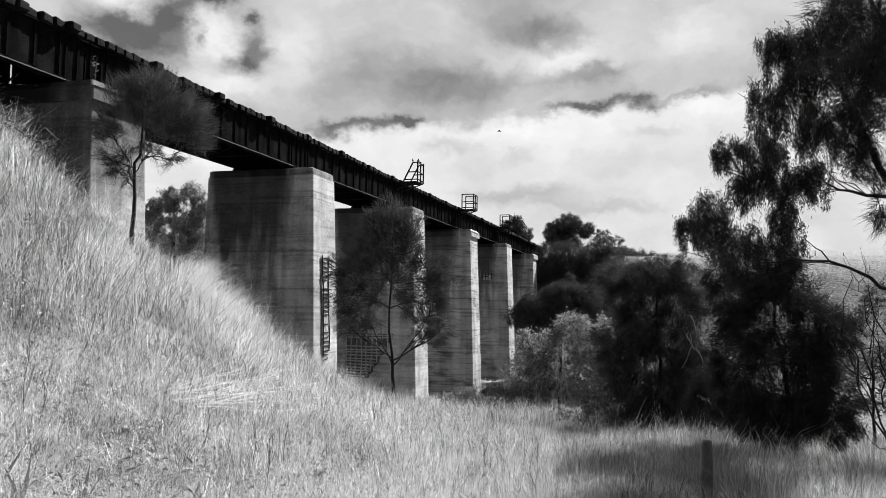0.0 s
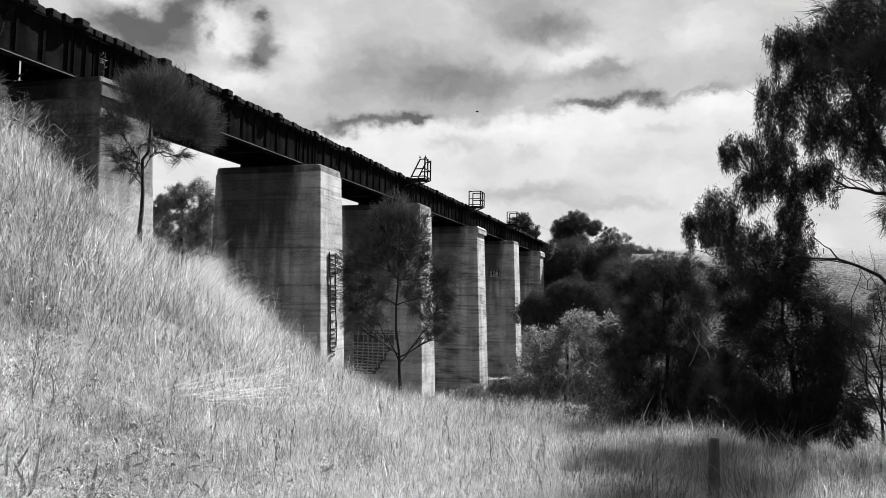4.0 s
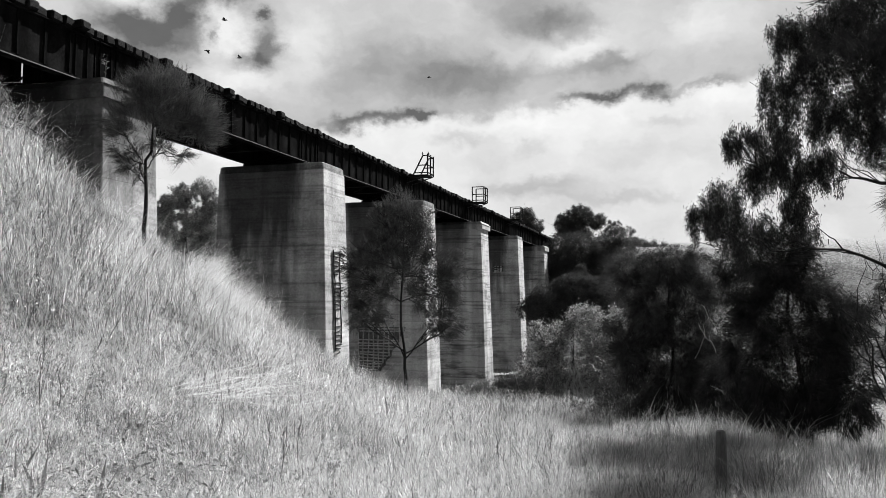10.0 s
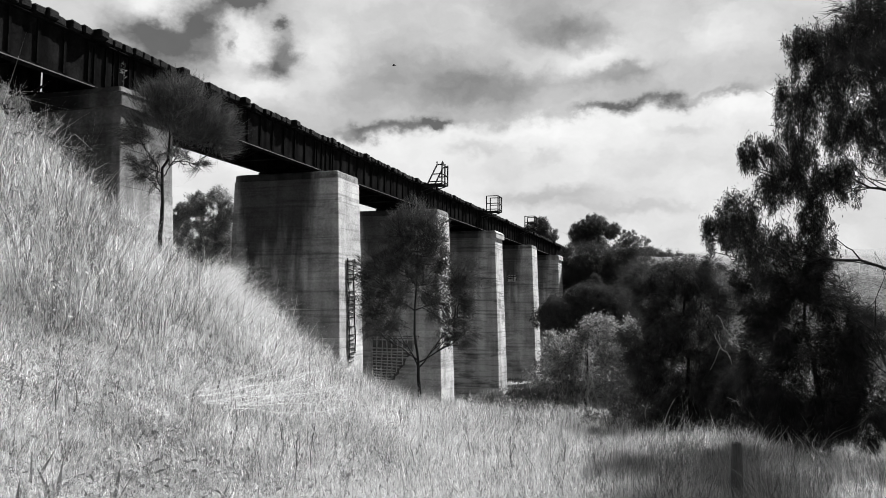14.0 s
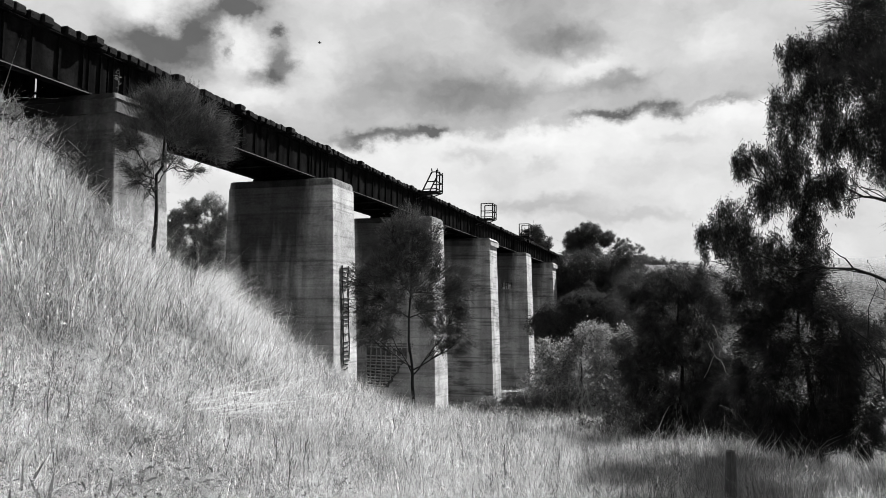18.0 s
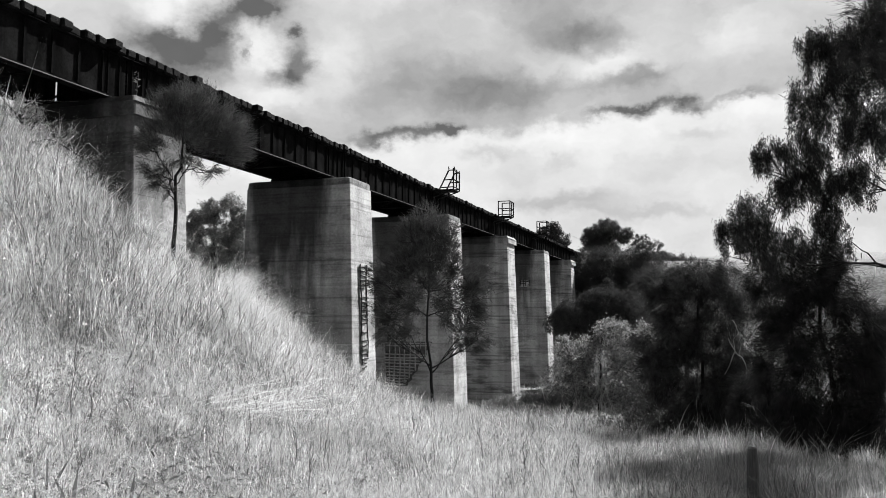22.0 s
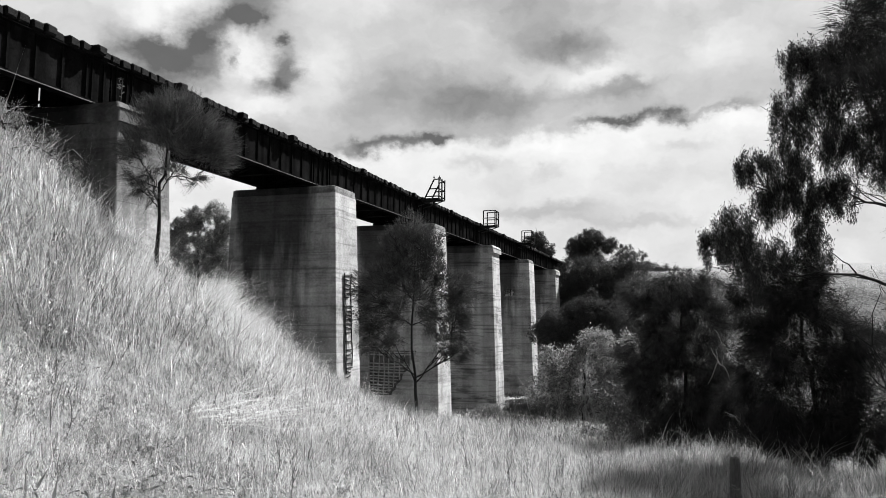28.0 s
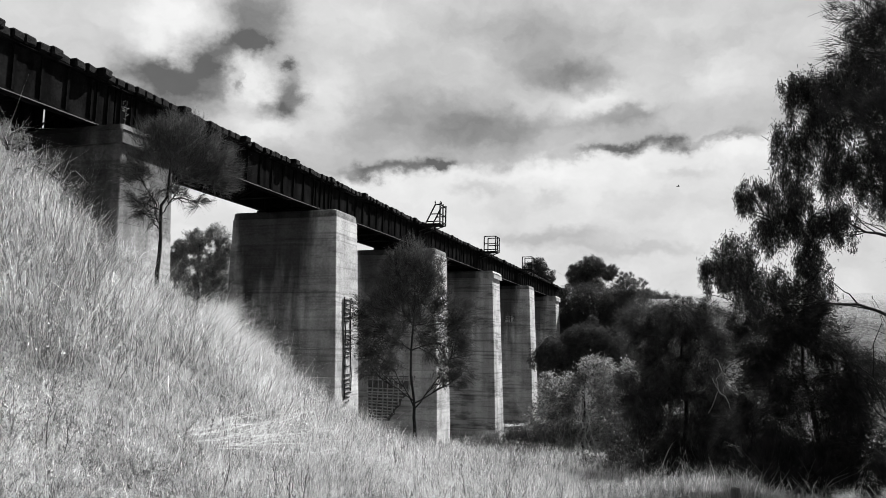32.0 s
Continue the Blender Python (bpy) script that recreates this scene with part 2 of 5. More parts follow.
M_STRAW = mat("pale_straw", 0.45, 0.65, 2, 20, 0.7, 0.0, through_light=0.2)
M_STRAW_PALE = mat("bleached_straw", 0.62, 0.82, 2, 20, 0.6, 0.0, island=0.25, through_light=0.15)
M_STALK = mat("dead_stalk", 0.05, 0.16, 2, 20, 0.9, 0.2)
M_WEED = mat("weed_leaf", 0.07, 0.24, 2, 20, 0.6, 0.2, island=0.3, through_light=0.25)
M_WEED_BED = mat("glossy_weed_leaf", 0.08, 0.34, 2, 20, 0.45, 0.2, island=0.6, through_light=0.25)
M_BARK = mat("dark_bark", 0.008, 0.028, 2, 18, 0.95, 0.6, stretch=(1, 1, 0.3))
M_BARK_GREY = mat("grey_dry_twigs", 0.10, 0.28, 2, 18, 0.9, 0.4, stretch=(1, 1, 0.3))
M_BARK_PALE = mat("pale_dead_wood", 0.25, 0.5, 2, 18, 0.9, 0.5, stretch=(1, 1, 0.3))
M_NEEDLE = mat("sheoak_needles", 0.022, 0.09, 0.9, 6, 0.85, 0.0, island=0.6, through_light=0.3, spec=0.1)
M_NEEDLE_MID = mat("dull_sheoak_needles", 0.014, 0.095, 1.5, 6, 0.9, 0.0, island=0.35, through_light=0.15, spec=0.02)
M_NEEDLE_DARK = mat("dark_sheoak_needles", 0.010, 0.055, 1.5, 6, 0.9, 0.0, island=0.2, through_light=0.14, spec=0.02)
M_GUM = mat("gum_leaves", 0.012, 0.036, 0.9, 6, 0.45, 0.0, island=0.45, through_light=0.2)
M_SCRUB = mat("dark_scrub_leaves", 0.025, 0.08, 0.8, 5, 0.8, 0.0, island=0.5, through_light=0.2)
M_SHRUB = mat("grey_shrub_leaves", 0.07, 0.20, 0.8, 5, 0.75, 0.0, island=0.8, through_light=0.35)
# next two: brighter leaf copies with sunlight put into their colour
M_SCRUB_LIT = mat("sunlit_gum_leaves", 0.11, 0.40, 0.8, 5, 0.7, 0.0, island=0.6, through_light=0.25)
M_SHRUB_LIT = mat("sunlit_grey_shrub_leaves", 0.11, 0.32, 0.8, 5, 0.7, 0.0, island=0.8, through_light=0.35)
M_FAR = mat("distant_leaves", 0.03, 0.085, 0.4, 3, 0.9, 0.0, island=0.4, through_light=0.25, spec=0.05)
M_POST = mat("grey_weathered_post", 0.05, 0.20, 2, 26, 0.95, 0.6, stretch=(3, 3, 0.3))
M_BIRD = mat("bird_plumage", 0.03, 0.06, 6, 40, 0.7, 0.1)


# ---------- ground ----------
def smax(a, b, k):
    h = np.clip(0.5 + 0.5 * (a - b) / k, 0, 1)
    return b + (a - b) * h + k * h * (1 - h)


def ground_z(x, y):
    """Embankment round the abutment, a gentle fall along the path, the creek flat, and the far bank."""
    x, y = np.asarray(x, float), np.asarray(y, float)
    dx = np.maximum(x + 18, 0) * 1.35 + np.maximum(-26 - x, 0) * 0.9
    dy = np.maximum(y - 12, 0)
    bank = 8.3 - 13.5 * (1 - np.exp(-np.sqrt(dx * dx + dy * dy) / 15))
    bank = bank + 0.75 * np.exp(-((x + 14.8) ** 2 + (y - 14.2) ** 2) / 12)
    bank = bank + 0.95 * np.exp(-((x + 14.3) ** 2 / 9 + (y - 22.5) ** 2 / 22))
    bank = bank - 1.22 * np.exp(-((x + 9.5) ** 2 / 22 + (y - 24) ** 2 / 95)) - 0.06 * np.maximum(y - 32, 0)
    h = smax(bank, -0.02 * x - 0.095 * y - 0.03 * np.clip(y - 31, 0, 60), 0.5)
    h = smax(h, -5.4, 1.2)
    far = -smax(-(-5.4 + 0.62 * (y - 83.5)), -(9 + 0.02 * (y - 110)), 4.0)
    h = smax(h, far, 2.0)
    h = h + 0.05 * np.sin(x * 2.9 - y * 1.3) * np.sin(y * 2.3 + x * 0.7) * np.clip((60 - y) / 20, 0, 1) + 0.09 * np.sin(x * 1.1 + y * 0.6) * np.sin(y * 0.9 - x * 0.3) + 0.12 * np.sin(x * 0.31 + 1) * np.sin(y * 0.27)
    r = np.hypot(x, y - 50)
    return h + np.clip((r - 170) / 300, 0, 1) ** 2 * (14 + 6 * np.sin(x * 0.006 + 1) + 5 * np.sin(y * 0.004))


def build_ground():
    def axis(lo, hi, step, far):
        near = np.arange(lo, hi + step, step)
        k = np.geomspace(2, far, 26)
        return np.concatenate([lo - k[::-1], near, hi + k])
    xs, ys = axis(-34, 24, 0.5, 2400), axis(-8, 118, 0.6, 2400)
    gx, gy = np.meshgrid(xs, ys, indexing="ij")
    v = np.stack([gx, gy, ground_z(gx, gy)], -1).reshape(-1, 3)
    i, j = np.meshgrid(np.arange(len(xs) - 1), np.arange(len(ys) - 1), indexing="ij")
    k = len(ys)
    f = np.stack([i * k + j, (i + 1) * k + j, (i + 1) * k + j + 1, i * k + j + 1], -1).reshape(-1, 4)
    me = mesh_of("ground", v, f, True)
    me.materials.append(M_SOIL)
    tagged(new("ground", me), "dry straw-covered hillside falling to a creek flat", "ground", kind="structure")


# ---------- viaduct ----------
SPAN, X_END, WIDTH, THICK = 15.0, -16.73, 5.785, 2.53
PIER_Y = [19.34 + SPAN * i for i in range(6)]      # the faces nearest the path
PIER_TOP = 8.30
BX, BY = 0.035, 0.015                              # batter, metres a metre
X_MID = X_END - WIDTH / 2
GIRDER_LOW, GIRDER_HIGH, DECK_TOP = 8.44, 9.92, 10.23
GIRDER_X = (X_MID + 1.45, X_MID - 1.45)


def frustum(bm, z0, z1, inset0=0.0, inset1=0.0, grow=0.0, soft=0.03):
    """One lift of a pier between two heights, counted down from the pier's top."""
    pts = []
    for z, ins in ((z0, inset0), (z1, inset1)):
        dx, dy = WIDTH / 2 + BX * -z + grow - ins, THICK / 2 + BY * -z + grow - ins
        lx = dx - 0.022 * -z
        pts += [(-lx, -dy, z), (dx, -dy, z), (dx, dy, z), (-lx, dy, z)]
    vs = [bm.verts.new(p) for p in pts]
    for f in ((3, 2, 1, 0), (4, 5, 6, 7), (0, 1, 5, 4), (1, 2, 6, 5), (2, 3, 7, 6), (3, 0, 4, 7)):
        bm.faces.new([vs[k] for k in f])
    if soft:
        es = [e for e in bm.edges if abs(e.verts[0].co.z - e.verts[1].co.z) > 0.05 and e.verts[0] in vs]
        bmesh.ops.bevel(bm, geom=es, offset=soft, segments=2, affect="EDGES", profile=0.5)
    return bm


def build_pier(index, y_near):
    rng = random.Random(40 + index)
    yc = y_near + THICK / 2
    flared = index in (0, 3, 5)
    pier = thing("bridge_pier", "tall tapered concrete pier with a flared cap carrying the railway girders" if flared else
                 "tall tapered concrete pier, stained and streaked, carrying the railway girders", "pier",
                 pose(X_MID, yc, PIER_TOP), "piers of the viaduct")
    low = float(min(ground_z(X_MID + s * 3, yc + q) for s in (-1, 0, 1) for q in (-1.4, 1.4))) - 0.8 - PIER_TOP
    body = M_CONCRETE_STAINED if index == 0 else M_CONCRETE_OLD if index in (3, 5) else M_CONCRETE
    z = 0.0
    if flared:
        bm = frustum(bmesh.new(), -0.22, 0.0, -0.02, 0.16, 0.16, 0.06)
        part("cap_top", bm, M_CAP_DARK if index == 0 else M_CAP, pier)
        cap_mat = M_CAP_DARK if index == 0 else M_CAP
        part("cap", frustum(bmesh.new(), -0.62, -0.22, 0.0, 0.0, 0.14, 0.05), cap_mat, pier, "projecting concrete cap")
        z = -0.62
    else:
        part("cap", frustum(bmesh.new(), -0.36, -0.05, 0.0, 0.015, -0.045, 0.09), M_CAP_STAINED, pier, "chamfered concrete top")
        part("cap_top", frustum(bmesh.new(), -0.05, 0.0, 0.015, 0.07, -0.045, 0.09), M_CAP_STAINED, pier)
        z = -0.365
    while z > low:
        h = rng.uniform(1.15, 1.4)
        z1 = max(z - h, low - 0.1)
        part("lift", frustum(bmesh.new(), z1 + 0.007, z, 0, 0, rng.uniform(-0.034, -0.018), 0.05), body, pier)
        z = z1
    if index == 1:
        spall(pier, "end", -0.48, 0.36, -4.25, -9.3, 2, 24, 3, 0.05, 1.5)
    if index == 2:
        spall(pier, "near", -1.65, 1.7, -8.4, -11.3, 10, 15, 4, 0.5, 2.1, M_RECESS, M_BAR_CRUST)
    if index == 4:
        spall(pier, "near", 0.35, 1.35, -3.1, -3.75, 4, 3, 5, 0.1, 2.0)
    return pier


def spall(pier, face, c0, c1, z_top, z_bottom, cols, rows, seed, ragged=0.3, thick=1.0, recess=None, bar_mat=None):
    """Concrete broken away from a face, with the rusty reinforcing bars laid bare. face: "end" or "near"."""
    rng = random.Random(seed)

    def at(c, z, out):
        if face == "end":
            return (WIDTH / 2 + BX * -z + out, c, z)
        return (c, -THICK / 2 - BY * -z - out, z)

    n = 14
    outline = []
    for k in range(n + 1):
        z = z_top + (z_bottom - z_top) * k / n
        taper = ragged * (c1 - c0) * (k / n) ** 1.3
        outline.append((c0 + taper * 0.12 + rng.uniform(0, 0.12), c1 - rng.uniform(0, 0.22) - taper, z))
    bm = bmesh.new()
    left = [bm.verts.new(at(q[0] - 0.06, q[2], 0.012)) for q in outline]
    right = [bm.verts.new(at(q[1] + 0.06, q[2], 0.012)) for q in outline]
    mid = [bm.verts.new(at((q[0] + q[1]) / 2 + rng.uniform(-.1, .1), q[2], 0.03)) for q in outline]
    for k in range(n):
        bm.faces.new((left[k], left[k + 1], mid[k + 1], mid[k]))
        bm.faces.new((mid[k], mid[k + 1], right[k + 1], right[k]))
    patch = part("broken_concrete", bm, recess or M_BROKEN, pier, "rough broken concrete patch")
    for k in range(cols):
        c = c0 + (c1 - c0) * (k + 0.15) / (cols - 0.7)
        zb = min([q[2] for q in outline if q[1] > c - 0.1] or [z_top - 0.4]) + rng.uniform(0, 0.12) * (z_top - z_bottom)
        zb = min(zb, z_top - 0.3)
        pts = [at(c + 0.035 * math.sin(z * 1.7 + k * 2.1), z, 0.045 + 0.02 * math.sin(z * 3 + k)) for z in np.linspace(z_top + 0.05, zb, 7)]
        part("reinforcing_bar", mesh_of("bar", *tube_arrays(pts, [0.02 * thick] * 7, 5)), bar_mat or M_IRON, patch, "rusty exposed upright bar")
    for k in range(rows):
        if rng.random() < 0.12:
            continue
        q = outline[min(n, int(round(n * (k + 0.5) / rows)))]
        z = z_top + (z_bottom - z_top) * (k + 0.5) / rows
        pts = [at(q[0] - 0.02, z + rng.uniform(-.05, .05), 0.05), at((q[0] + q[1]) / 2, z + rng.uniform(-.03, .03), 0.06), at(q[1] + rng.uniform(-0.2, 0.15), z + rng.uniform(-.06, .06), 0.05)]
        part("reinforcing_bar", mesh_of("bar", *tube_arrays(pts, [0.022 * thick] * 3, 5)), bar_mat or M_IRON, patch, "rusty exposed cross bar")


def build_span(index, y0, y1):
    """Two plate girders with stiffeners and cross frames between two piers; only the first joint stands open."""
    span = thing("girder_span", "black riveted steel plate girder span resting on two piers", "girder", pose(0, y0, 0), "spans of the viaduct")
    n = 15
    length = y1 - y0 - (0.08 if index == 0 else 0.004)
    for side, gx in enumerate(GIRDER_X):
        out = 1 if side == 0 else -1
        web = part("girder", box(bmesh.new(), gx - 0.008, 0.04, GIRDER_LOW + 0.03, gx + 0.008, 0.04 + length, GIRDER_HIGH - 0.03), M_STEEL, span)
        part("bottom_flange", box(bmesh.new(), gx - 0.17, 0.04, GIRDER_LOW, gx + 0.17, 0.04 + length, GIRDER_LOW + 0.03), M_STEEL, web)
        ex = gx + out * 0.17
        part("flange_edge", box(bmesh.new(), min(ex, ex + out * 0.006), 0.04, GIRDER_LOW + 0.004, max(ex, ex + out * 0.006), 0.04 + length, GIRDER_LOW + 0.034), M_FLANGE, web, "thin pale flange edge")
        part("flange_angle", box(bmesh.new(), gx - 0.05, 0.05, GIRDER_LOW + 0.03, gx + 0.05, 0.03 + length, GIRDER_LOW + 0.13), M_STEEL, web)
        part("top_flange", box(bmesh.new(), gx - 0.20, 0.04, GIRDER_HIGH - 0.03, gx + 0.20, 0.04 + length, GIRDER_HIGH), M_STEEL, web)
        bm = box(bmesh.new(), -0.01, -0.05, 0, 0.07, 0.05, GIRDER_HIGH - GIRDER_LOW - 0.16)
        stiff = mesh_bm("stiffener", bm)
        stiff.materials.append(M_STEEL)
        ends = [0.25, 0.75] + [length * (k + 0.0) / n for k in range(1, n)] + [length - 0.75, length - 0.25]
        for y in ends:
            ob = part("stiffener", stiff, None, web)
            ob.matrix_local = Matrix.Translation((gx, y, GIRDER_LOW + 0.13)) @ pose(0, 0, 0, 0, 0, 0 if out > 0 else 180)
        for y in (0.7, length - 0.6):
            part("bearing", box(bmesh.new(), gx - 0.25, y - 0.3, PIER_TOP - 0.01, gx + 0.25, y + 0.3, GIRDER_LOW), M_STEEL, web)
    for k in range(6):
        y = 0.4 + (length - 0.8) * k / 5
        v, f = joined([tube_arrays([(GIRDER_X[0], y, za), (GIRDER_X[1], y, zb)], [0.05, 0.05], 4)
                       for za, zb in ((GIRDER_LOW + .15, GIRDER_HIGH - .15), (GIRDER_HIGH - .15, GIRDER_LOW + .15), (GIRDER_LOW + .15, GIRDER_LOW + .15))])
        part("cross_frame", mesh_of("cross_frame", v, f), M_STEEL, span)
    return span


def build_deck(y0, y1):
    deck = thing("bridge_deck", "row of tarred uneven timber sleepers laid across the girders", "deck", pose(X_MID, 0, 0))
    rng = random.Random(11)
    shapes = []
    for k in range(4):
        bm = box(bmesh.new(), -1.74, -0.222, -0.30, 1.74, 0.222, 0.0, 0.055, 0.022, rng)
        me = mesh_bm("sleeper", bm)
        me.materials.append(M_TIMBER)
        shapes.append(me)
    y, k = y0, 0
    while y < y1:
        ob = part("sleeper", shapes[rng.randrange(4)], None, deck)
        out, lift = rng.gauss(0, 0.035), rng.gauss(0, 0.012)
        if k % 9 == 3:
            out, lift = out + (0.24 if y < 34 else 0.10), lift + 0.01
        ob.matrix_local = pose(out, y + rng.gauss(0, 0.02), DECK_TOP + lift, rng.gauss(0, 2), 0, rng.gauss(0, 1.2))
        y += 0.458
        k += 1
    return deck


def build_refuge(y, variant):
    """A railed refuge that stands out from the deck over a pier."""
    cage = thing("refuge_cage", "small railed iron refuge standing out from the bridge deck", "refuge", pose(X_MID + 2.62, y, DECK_TOP - 0.23), "refuges on the deck")
    w, d, h = 0.50, 0.62, 1.25
    part("floor", box(bmesh.new(), -w - 0.45, -d, -0.07, w, d, 0.0), M_TIMBER, cage)
    for s in (-0.5, 0.5):
        part("bracket", mesh_of("bracket", *tube_arrays([(-w - 0.5, s, -0.5), (w - 0.05, s, -0.06)], [0.04, 0.04], 4)), M_IRON, cage)
    corners = [(-w, -d), (w, -d), (w, d), (-w, d)]
    for x, yy in corners + [(w, 0.0)]:
        lean = 0.66 if (variant == 0 and x < 0) else 0.0
        part("post", mesh_of("post", *tube_arrays([(x, yy, -0.02), (x + lean, yy, h + (0.12 if variant == 0 and x > 0 else 0))], [0.05, 0.05])), M_IRON, cage)
    for z in (0.12, 0.62, h):
        pts = [(-w + (0.66 * z / h if variant == 0 else 0), -d, z), (w, -d, z), (w, d, z), (-w + (0.66 * z / h if variant == 0 else 0), d, z)]
        for a, b in zip(pts[:-1], pts[1:]):
            part("rail", mesh_of("rail", *tube_arrays([a, b], [0.04, 0.04])), M_IRON, cage)


def build_viaduct():
    for i, y in enumerate(PIER_Y):
        build_pier(i, y)
    ends = [PIER_Y[0] - SPAN + THICK / 2] + [y + THICK / 2 for y in PIER_Y] + [PIER_Y[-1] + SPAN + THICK / 2]
    for i, (a, b) in enumerate(zip(ends[:-1], ends[1:])):
        build_span(i, a, b)
    build_deck(ends[0] + 0.3, ends[-1])
    for i, v in ((2, 0), (3, 1), (4, 1)):
        build_refuge(PIER_Y[i] + 0.75, v)
    for y in (ends[0], ends[-1]):
        ab = thing("bridge_abutment", "concrete abutment wall holding the end of the girders", "abutment", pose(X_MID, y, 0))
        part("wall", box(bmesh.new(), -WIDTH / 2, -0.5, 0.5, WIDTH / 2, 0.5, PIER_TOP + 0.05), M_CONCRETE, ab)


# ---------- plants ----------
def strips(roots, dirs, lengths, widths, rng, droop=0.0, single=False):
    """Narrow leaves: two-piece strips that bend downwards. Vertices and triangles."""
    n = len(roots)
    dirs = dirs / (np.linalg.norm(dirs, axis=1)[:, None] + 1e-9)
    side = np.cross(dirs, rng.normal(0, 1, (n, 3)))
    side /= np.linalg.norm(side, axis=1)[:, None] + 1e-9
    w = side * (widths[:, None] / 2)
    mid = roots + dirs * (lengths[:, None] * 0.5)
    end = roots + dirs * lengths[:, None]
    mid[:, 2] -= droop * lengths * 0.25
    end[:, 2] -= droop * lengths
    if single:
        return np.stack([roots - w, roots + w, end], 1).reshape(-1, 3), np.arange(n * 3).reshape(-1, 3)
    v = np.stack([roots - w * 0.7, roots + w * 0.7, mid - w, mid + w, end], 1).reshape(-1, 3)
    o = (np.arange(n) * 5)[:, None]
    f = np.stack([o + [[0, 1, 3]], o + [[0, 3, 2]], o + [[2, 3, 4]]], 1).reshape(-1, 3)
    return v, f


def clump_points(rng, n, radius, shell=0.45):
    p = rng.normal(0, 1, (n, 3))
    p /= np.linalg.norm(p, axis=1)[:, None]
    return p * (shell + (1 - shell) * rng.random((n, 1)) ** 0.6) * radius, p


def foliage(rng, kind, radius, count, leaf_w, lean, clusters):
    """Leaves about the origin, gathered in small uneven sprays."""
    r = np.asarray(radius)
    cen, outw = clump_points(rng, clusters, r * 0.92, 0.25)
    k = rng.integers(0, clusters, count)
    spread = {"needle": 0.105, "leaf": 0.078, "shrub": 0.15, "far": 0.13}[kind]
    roots = cen[k] + rng.normal(0, spread, (count, 3)) * r.mean() ** 0.5 * ([0.85, 0.85, 2.1] if kind == "leaf" else [1, 1, 1])
    if kind == "needle":
        spray = outw * 0.35 + np.asarray(lean) * 0.6 + rng.normal(0, 0.42, (clusters, 3)) + [0, 0, 0.4]
        d = spray[k] + rng.normal(0, 0.17, (count, 3))
        return strips(roots, d, rng.uniform(0.18, 0.48, count), rng.uniform(0.009, 0.015, count) * leaf_w, rng, 0.25, True)
    if kind == "leaf":
        d = rng.normal(0, 0.55, (count, 3)) + [0, 0, -0.8]
        return strips(roots, d, rng.uniform(0.07, 0.135, count), rng.uniform(0.013, 0.022, count), rng, 0.1, True)
    if kind == "shrub":
        d = rng.normal(0, 0.7, (count, 3)) + outw[k] * 0.5 + [0, 0, 0.2]
        return strips(roots, d, rng.uniform(0.10, 0.22, count), rng.uniform(0.03, 0.06, count), rng, 0.1)
    d = rng.normal(0, 0.7, (count, 3)) + outw[k] * 0.5
    return strips(roots, d, rng.uniform(0.11, 0.22, count), rng.uniform(0.05, 0.085, count), rng, 0.2, True)


SWAY = []            # pieces that the wind moves: object, pivot pose, degrees, phase


def build_tree(name, label, base, fork, clumps, kind, leaf_mat, bark_mat, density, trunk_r, seed, category="tree", sway=0.0, twigs=7, depth=0.9, rise=1.0, fan=0, leaf_w=1.0, droop=0.0, stout=1.0, sweep=0.08):
    """A tapered trunk from base to fork, a bough to every clump and the clump's leaves. clumps: rows of x, y, z, half width, half height."""
    rng = np.random.default_rng(seed)
    tree = thing(name, label, category, pose(*base))
    base, fork = np.asarray(base, float), np.asarray(fork, float)
    top = max(c[2] for c in clumps)
    mid = np.mean([c[:3] for c in clumps], axis=0)
    crown_top = np.array([mid[0], mid[1], top])
    t1 = wander(rng, [0, 0, -0.3], fork - base, 7, 0.012)
    t2 = wander(rng, fork - base, crown_top - base, 7, min(0.05, sweep))
    trunk = np.concatenate([t1, t2[1:]])
    rad = np.linspace(trunk_r, trunk_r * 0.16, len(trunk))
    v, f = tube_arrays(trunk, rad, 8)
    part("trunk", mesh_of("trunk", v, f, True), bark_mat, tree)
    wood = [(p, r) for p, r in zip(trunk[len(t1) - 1:], rad[len(t1) - 1:])]
    for c in sorted(clumps, key=lambda q: math.dist(q[:3], fork)):
        cen = np.asarray(c[:3], float) - base
        rx, rz = c[3], c[4]
        size = np.array([rx, rx * depth, rz])
        cost = [np.linalg.norm(cen - p) + rise * max(0.0, p[2] - cen[2] + 0.25) for p, r in wood]
        start, r_start = wood[int(np.argmin(cost))]
        if fan > 0:
            start, r_start = wood[0][0] - [0, 0, 0.12 * fan], rad[len(t1) - 1] * 0.8
            fan -= 1
        line = wander(rng, start, cen, 7, sweep)
        r_line = np.linspace(max(r_start * 0.6, 0.014), 0.010, 7) * stout
        wood += [(p, r) for p, r in zip(line[2:], r_line[2:])]
        pieces = [tube_arrays(line, r_line, 5)]
        for _ in range(twigs):
            tip = cen + rng.normal(0, 0.5, 3) * size
            s = line[rng.integers(2, 7)]
            pieces.append(tube_arrays(wander(rng, s, tip, 5, 0.07), np.linspace(0.013, 0.004, 5) * (1 + rx * 0.3) * stout, 4))
        v, f = joined(pieces)
        bough = part("bough", mesh_of("bough", v, f, True), bark_mat, tree)
        lean = cen - (mid - base) * [1, 1, 0.9]
        lean = lean / max(np.linalg.norm(lean), 0.6)
        count = int(density * rx * rz)
        v, f = foliage(rng, kind, size, count, leaf_w, lean * (1 - droop) - np.array([0, 0, 1.35]) * droop, max(8, int(count / {"needle": 32, "leaf": 85, "shrub": 42, "far": 75}[kind])))
        leaves = part("foliage", mesh_of("foliage", v, f), leaf_mat, bough)
        leaves.location = cen
